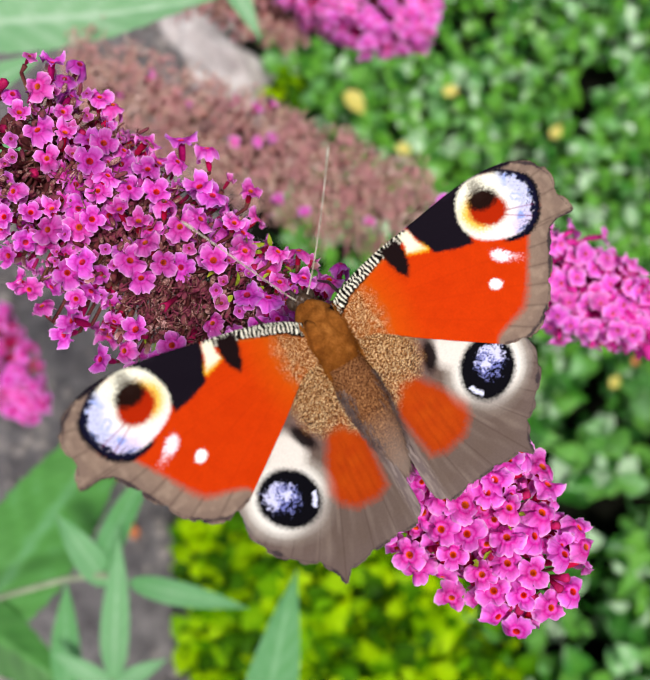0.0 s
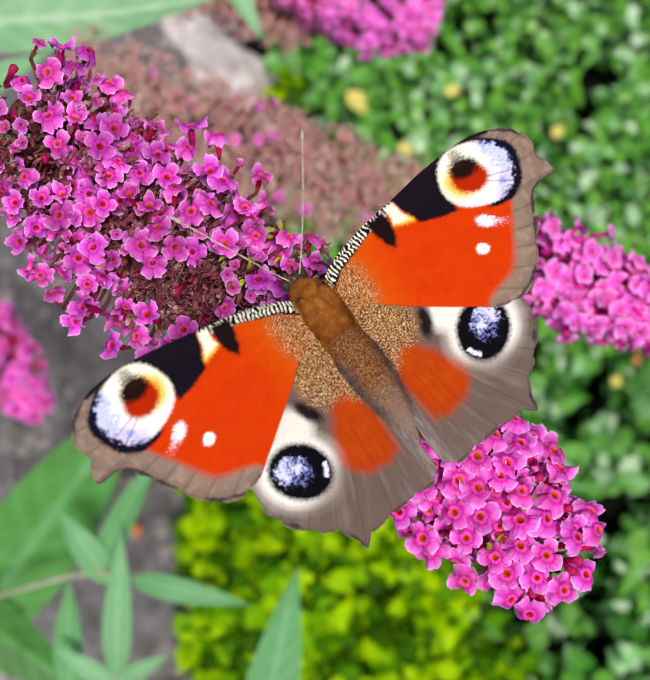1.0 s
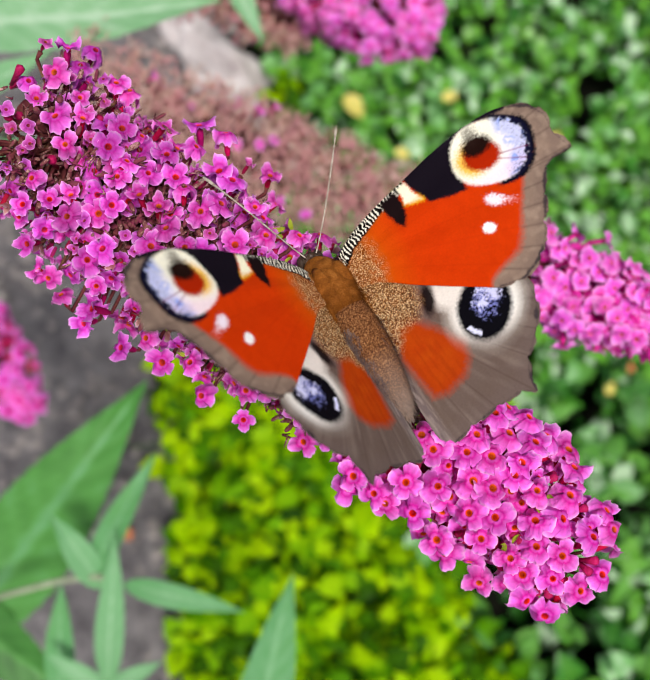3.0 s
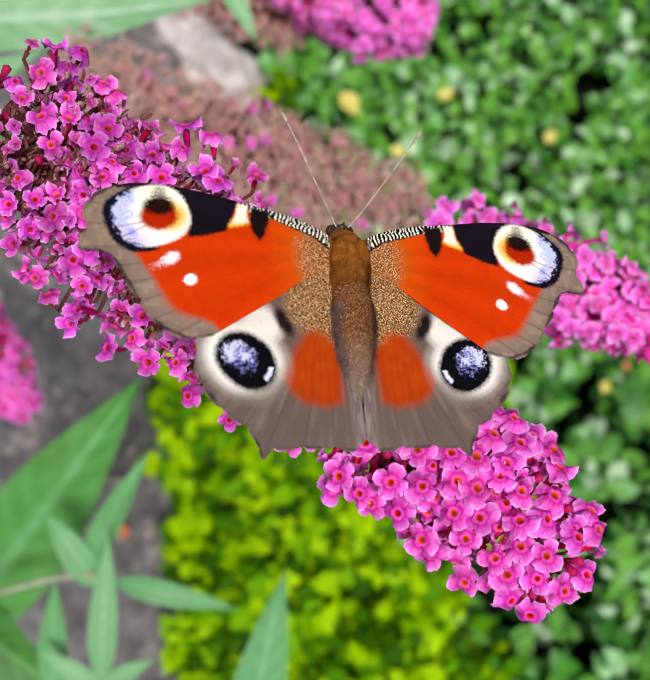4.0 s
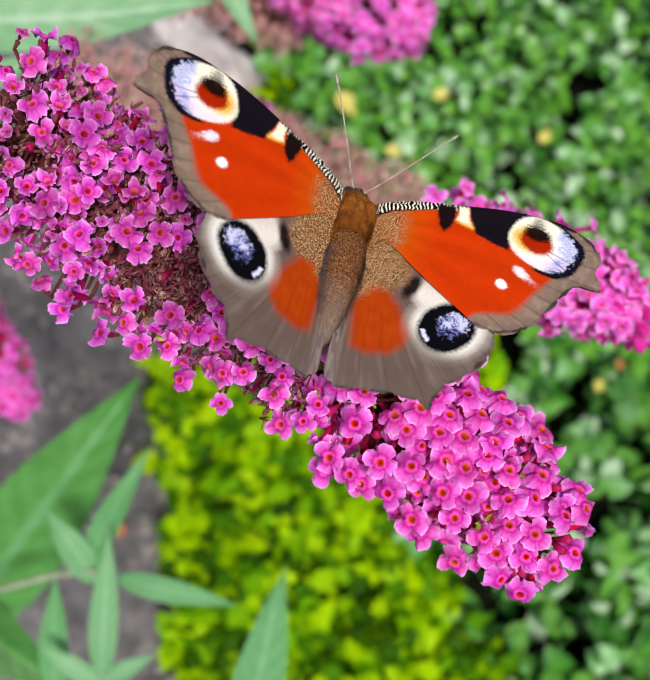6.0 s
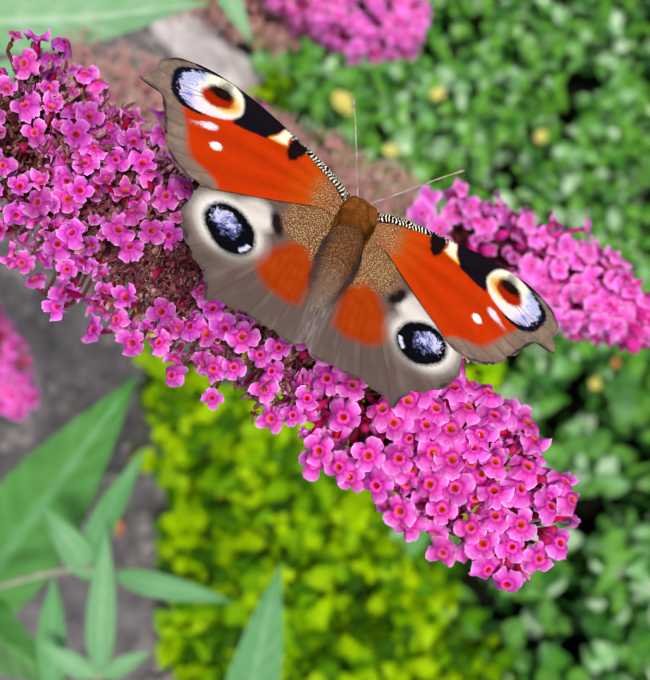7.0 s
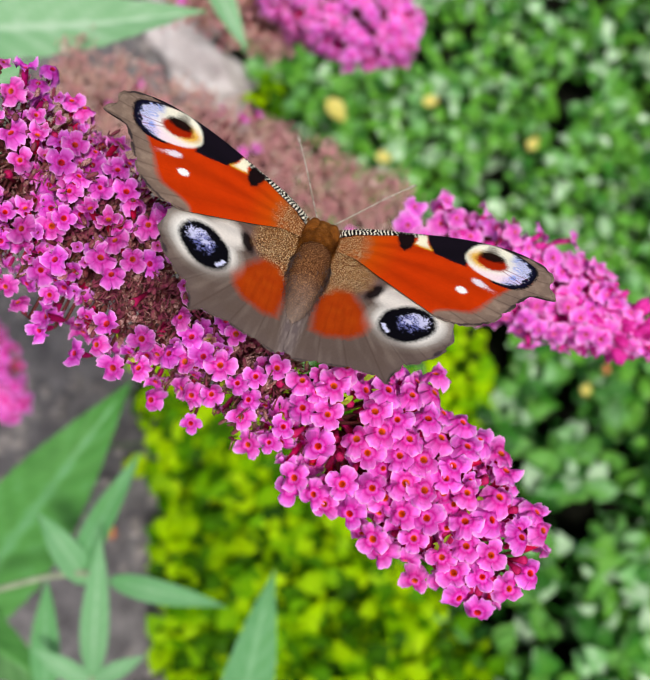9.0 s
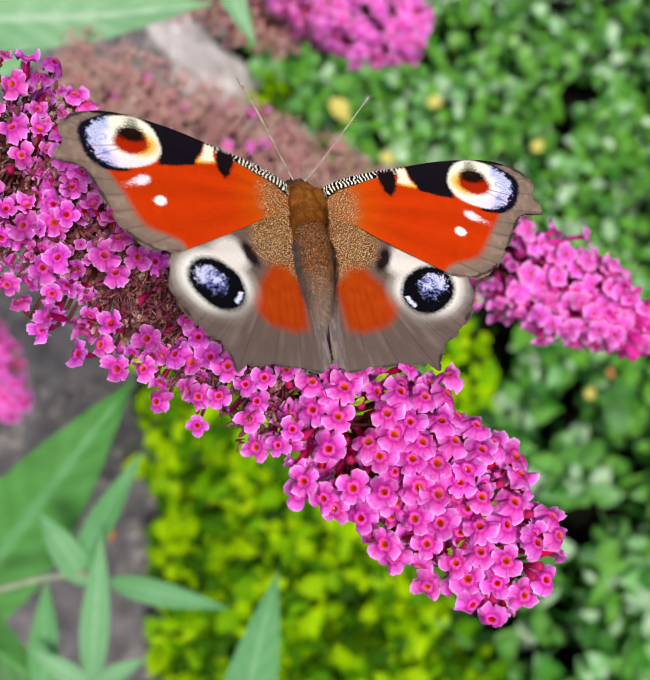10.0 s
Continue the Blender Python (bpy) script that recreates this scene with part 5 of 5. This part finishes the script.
def across(x0, y0, x1, y1, d):
    """A pose whose x axis runs from one line of sight to another at that distance, and half its length."""
    a, b = at_sight(*pt(x0, y0, d)), at_sight(*pt(x1, y1, d))
    x = (b - a).normalized()
    z = (SIGHT.to_3x3() @ Vector((0, 0, 1)))
    z = (z - x * z.dot(x)).normalized()
    m = Matrix((x, z.cross(x), z)).transposed().to_4x4()
    m.translation = (a + b) / 2
    return m, (b - a).length / 2


TURN = pose(-0.0010, -0.0008, 0, 0, 0, 3.5)
FAR = []
RIGHT = far_spike("bright pink buddleia spike over green groundcover", Matrix(), 0.0262, 0.0098, 390, PLAIN, 51, husk=M_BUD_PINK, size=1.16, bare=0.6, ragged_by=0.16, blunt=0.45)
m, half = across(140, 175, 1010, 530, 0.27)
FAR.append((far_spike("withered brown buddleia spike with a few last pink florets", m, half, 0.0165, 230, DRY * 5 + SMALL[:1] + PLAIN[:1], 52, 6000, M_PALE_HUSK, 0.95), m, -half * 0.5))
m, half = across(640, -70, 1000, 55, 0.34)
FAR.append((far_spike("pink buddleia spike over the groundcover, out of focus", m, half, 0.020, 280, PLAIN, 53, size=1.7), m, -half * 0.5))
m, half = across(420, -60, 720, 60, 0.36)
FAR.append((far_spike("withered brownish pink buddleia spike above the path", m, half, 0.014, 120, DRY * 4 + PLAIN[:1], 55, 700, M_PALE_HUSK, 1.7), m, -half * 0.5))
m, half = across(-180, 560, 80, 960, 0.40)
FAR.append((far_spike("magenta buddleia spike beside the path, out of focus", m, half, 0.017, 220, VIVID, 54, size=1.8), m, -half * 0.5))


def branch(spike, m, along):
    """The woody branch under a spike: from its axis down to the soil, in the spike's own space."""
    top = m @ Vector((along, 0.003, -0.002))
    eye = SIGHT.translation
    foot = eye + (top - eye) * ((0.6 + 0.01) / (0.6 - top.z))
    back = m.inverted()
    b = Build()
    pts = [back @ (top.lerp(foot, i / 8) + Vector((0.004 * math.sin(i * 1.1), 0.003 * math.sin(i * 0.8), 0)) * (i > 0)) for i in range(9)]
    b.tube(pts, [0.0013 + 0.0002 * i for i in range(9)], 8)
    b.done("branch", M_TWIG, spike, "thin grey-green branch")


branch(SPIKE, pose(*SWAY[0][1:]), -0.042)
branch(RIGHT, pose(*NOD[0][1:]) @ TURN, -0.008)
for spike, m, along in FAR:
    branch(spike, m, along)

BUTTERFLY, WINGS = butterfly()

FLIGHT = [
    (0, 0.00215, 0.02920, 0.51180, 19.11, 1.72, 33.65), (0.3, 0.00165, 0.02954, 0.51084, 15.52, -3.30, 35.13),
    (0.5, 0.00276, 0.03052, 0.50715, 17.80, -0.69, 36.03), (0.8, 0.00248, 0.03240, 0.50928, 9.56, -2.58, 37.48),
    (1, 0.00231, 0.03139, 0.51144, 13.21, -2.50, 37.94), (1.2, 0.00236, 0.03191, 0.50901, 9.42, -0.83, 36.94),
    (1.5, 0.00234, 0.03282, 0.50682, 10.44, -2.69, 37.41), (1.8, 0.00140, 0.03358, 0.51033, 9.46, -1.54, 39.50),
    (2, 0.00067, 0.03299, 0.51215, 19.17, -0.04, 40.12), (2.2, 0.00022, 0.03349, 0.51089, 21.13, -1.39, 39.16),
    (2.5, -0.00104, 0.03605, 0.51046, 12.95, 2.14, 38.54), (2.7, 0.00020, 0.03688, 0.50955, 4.86, 5.74, 38.18),
    (3.8, 0.00316, 0.03697, 0.50853, -1.99, 13.33, 1.31), (4, 0.00394, 0.03889, 0.51047, -1.51, 15.39, 4.22),
    (4.2, 0.00281, 0.03836, 0.51058, 0.14, 16.01, 2.60), (4.5, 0.00199, 0.03855, 0.50880, -1.12, 18.31, -5.69),
    (4.8, 0.00314, 0.04005, 0.50953, -3.84, 18.08, -11.92), (5, 0.00302, 0.04091, 0.50974, -11.05, 21.31, -15.90),
    (5.2, 0.00126, 0.04070, 0.50851, -17.48, 21.91, -12.27), (5.5, 0.00143, 0.04403, 0.50934, -17.54, 21.61, -13.60),
    (5.7, 0.00168, 0.04418, 0.51128, -14.74, 20.89, -13.47), (6.8, 0.00487, 0.04445, 0.51302, -8.90, 15.56, -23.74),
    (6.9, 0.00398, 0.04280, 0.51328, -18.55, 17.43, -24.99), (7, 0.00389, 0.04426, 0.51341, -23.32, 16.59, -25.81),
    (7.2, 0.00262, 0.04476, 0.51303, -27.43, 15.66, -22.82), (7.5, 0.00272, 0.04511, 0.51232, -27.53, 12.85, -21.34),
    (7.7, 0.00268, 0.04611, 0.51212, -26.26, 14.39, -22.72), (7.8, 0.00258, 0.04500, 0.51390, -19.30, 5.67, -24.75),
    (8, 0.00150, 0.04309, 0.51278, -20.03, 5.40, -25.43), (8.2, 0.00092, 0.04277, 0.51095, -19.13, 6.76, -25.33),
    (8.5, 0.00091, 0.04478, 0.51463, -18.55, 6.67, -21.92), (8.8, 0.00030, 0.04515, 0.51249, -24.26, 9.77, -17.45),
    (9, -0.00006, 0.04387, 0.51178, -29.49, 9.98, -17.81), (9.2, -0.00026, 0.04445, 0.51253, -30.99, 10.50, -18.99),
    (9.5, 0.00055, 0.04669, 0.51432, -21.43, 10.55, -11.23), (9.8, -0.00072, 0.04730, 0.50895, -10.77, 19.65, 3.77),
    (10, -0.00297, 0.04535, 0.51089, -8.29, 15.89, 5.94)]
FLAP = [
    (0, 12.1, 11.3, 3.2, -0.6, 1.5, 2.3), (0.3, -1.8, -1.0, 2.7, -2.1, 1.0, 0.8),
    (0.5, 8.2, 7.6, 3.1, -0.9, 0.4, 1.2), (0.8, 11.7, 12.2, 1.4, -3.1, -0.4, 0.3),
    (1, 9.7, 9.2, 1.6, -3.3, -0.2, 0.2), (1.2, 8.6, 8.2, 0.5, -4.6, -0.6, -0.7),
    (1.5, 28.8, 29.7, 0.4, -3.9, 1.6, 1.9), (1.8, 16.5, 17.5, -3.2, -6.2, -0.6, -1.9),
    (2, 3.6, 2.6, -4.6, -7.1, -0.8, -1.6), (2.2, -5.2, -5.8, -4.3, -7.2, -2.9, -3.5),
    (2.5, 19.4, 18.4, -2.7, -4.9, 0.6, -0.2), (2.7, 30.9, 28.8, -2.5, -4.2, 1.2, 0.9),
    (3.8, 42.0, 42.3, 0.6, 0.4, 3.6, 5.9), (4, 3.2, 0.7, 0.3, -2.2, -2.6, -0.3),
    (4.2, 5.6, 1.0, 1.0, -2.2, -1.9, 0.9), (4.5, 26.1, 23.6, 0.4, -0.8, 0.5, 3.8),
    (4.8, 13.2, 14.6, 2.1, -1.5, -0.9, 1.2), (5, 5.0, 2.6, -0.5, -2.6, -3.0, 0.3),
    (5.2, 13.8, 8.9, -2.8, -2.8, -1.7, 0.2), (5.5, 30.5, 27.8, -3.9, -3.3, -0.9, 1.6),
    (5.7, 19.7, 18.2, -3.7, -3.2, -2.1, 1.7), (6.8, 14.4, 17.0, 2.9, 1.5, -2.9, -0.2),
    (6.9, 6.4, 2.5, 2.4, 0.0, -3.6, -0.3), (7, 3.0, -0.9, 2.2, -0.6, -3.9, -0.3),
    (7.2, 10.0, 8.5, 0.9, -0.7, -4.7, -1.8), (7.5, 36.3, 31.3, 0.4, 0.6, -0.6, 2.1),
    (7.7, 25.1, 28.9, 0.4, 0.6, -0.6, 2.1), (7.8, -0.1, 3.5, 2.8, 0.8, -3.5, -1.3),
    (8, -2.0, -3.6, 1.8, -2.2, -4.2, -2.3), (8.2, 4.9, 2.6, 0.7, -0.4, -4.3, -2.3),
    (8.5, 4.9, 3.0, 1.2, -2.0, -4.2, -1.7), (8.8, 10.1, 10.1, 1.0, -1.8, -3.5, -2.2),
    (9, 13.7, 11.7, 0.6, -1.8, -3.4, -1.8), (9.2, 16.1, 14.1, 0.4, -1.7, -4.4, -1.4),
    (9.5, 15.8, 12.4, 0.4, -2.4, -3.8, -2.3), (9.8, 30.3, 22.2, 1.7, 1.8, -2.2, 1.4),
    (10, 10.8, 9.2, 2.5, -0.6, -2.8, 0.6)]


def motions():
    walk(BUTTERFLY, [(t, pose(*p)) for t, *p in FLIGHT])
    for s, fore, hind in WINGS:
        rows_f, rows_h = [], []
        for t, a_l, a_r, f_l, f_r, h_l, h_r in FLAP:
            a, f, h = (a_l, f_l, h_l) if s < 0 else (a_r, f_r, h_r)
            up = pose(0, 0, 0, 0, -s * a, 0)
            rows_f.append((t, pose(s * 0.00168, 0.004, 0.0004) @ up @ pose(0, 0, 0, 0, 0, s * f)))
            rows_h.append((t, pose(s * 0.00168, -0.002, 0) @ up @ pose(0, 0, 0, 0, 0, s * h)))
        walk(fore, rows_f)
        walk(hind, rows_h)
    walk(RIGHT, [(t, pose(*p) @ TURN) for t, *p in NOD])
    walk(SPIKE, [(t, pose(*p)) for t, *p in SWAY])


motions()
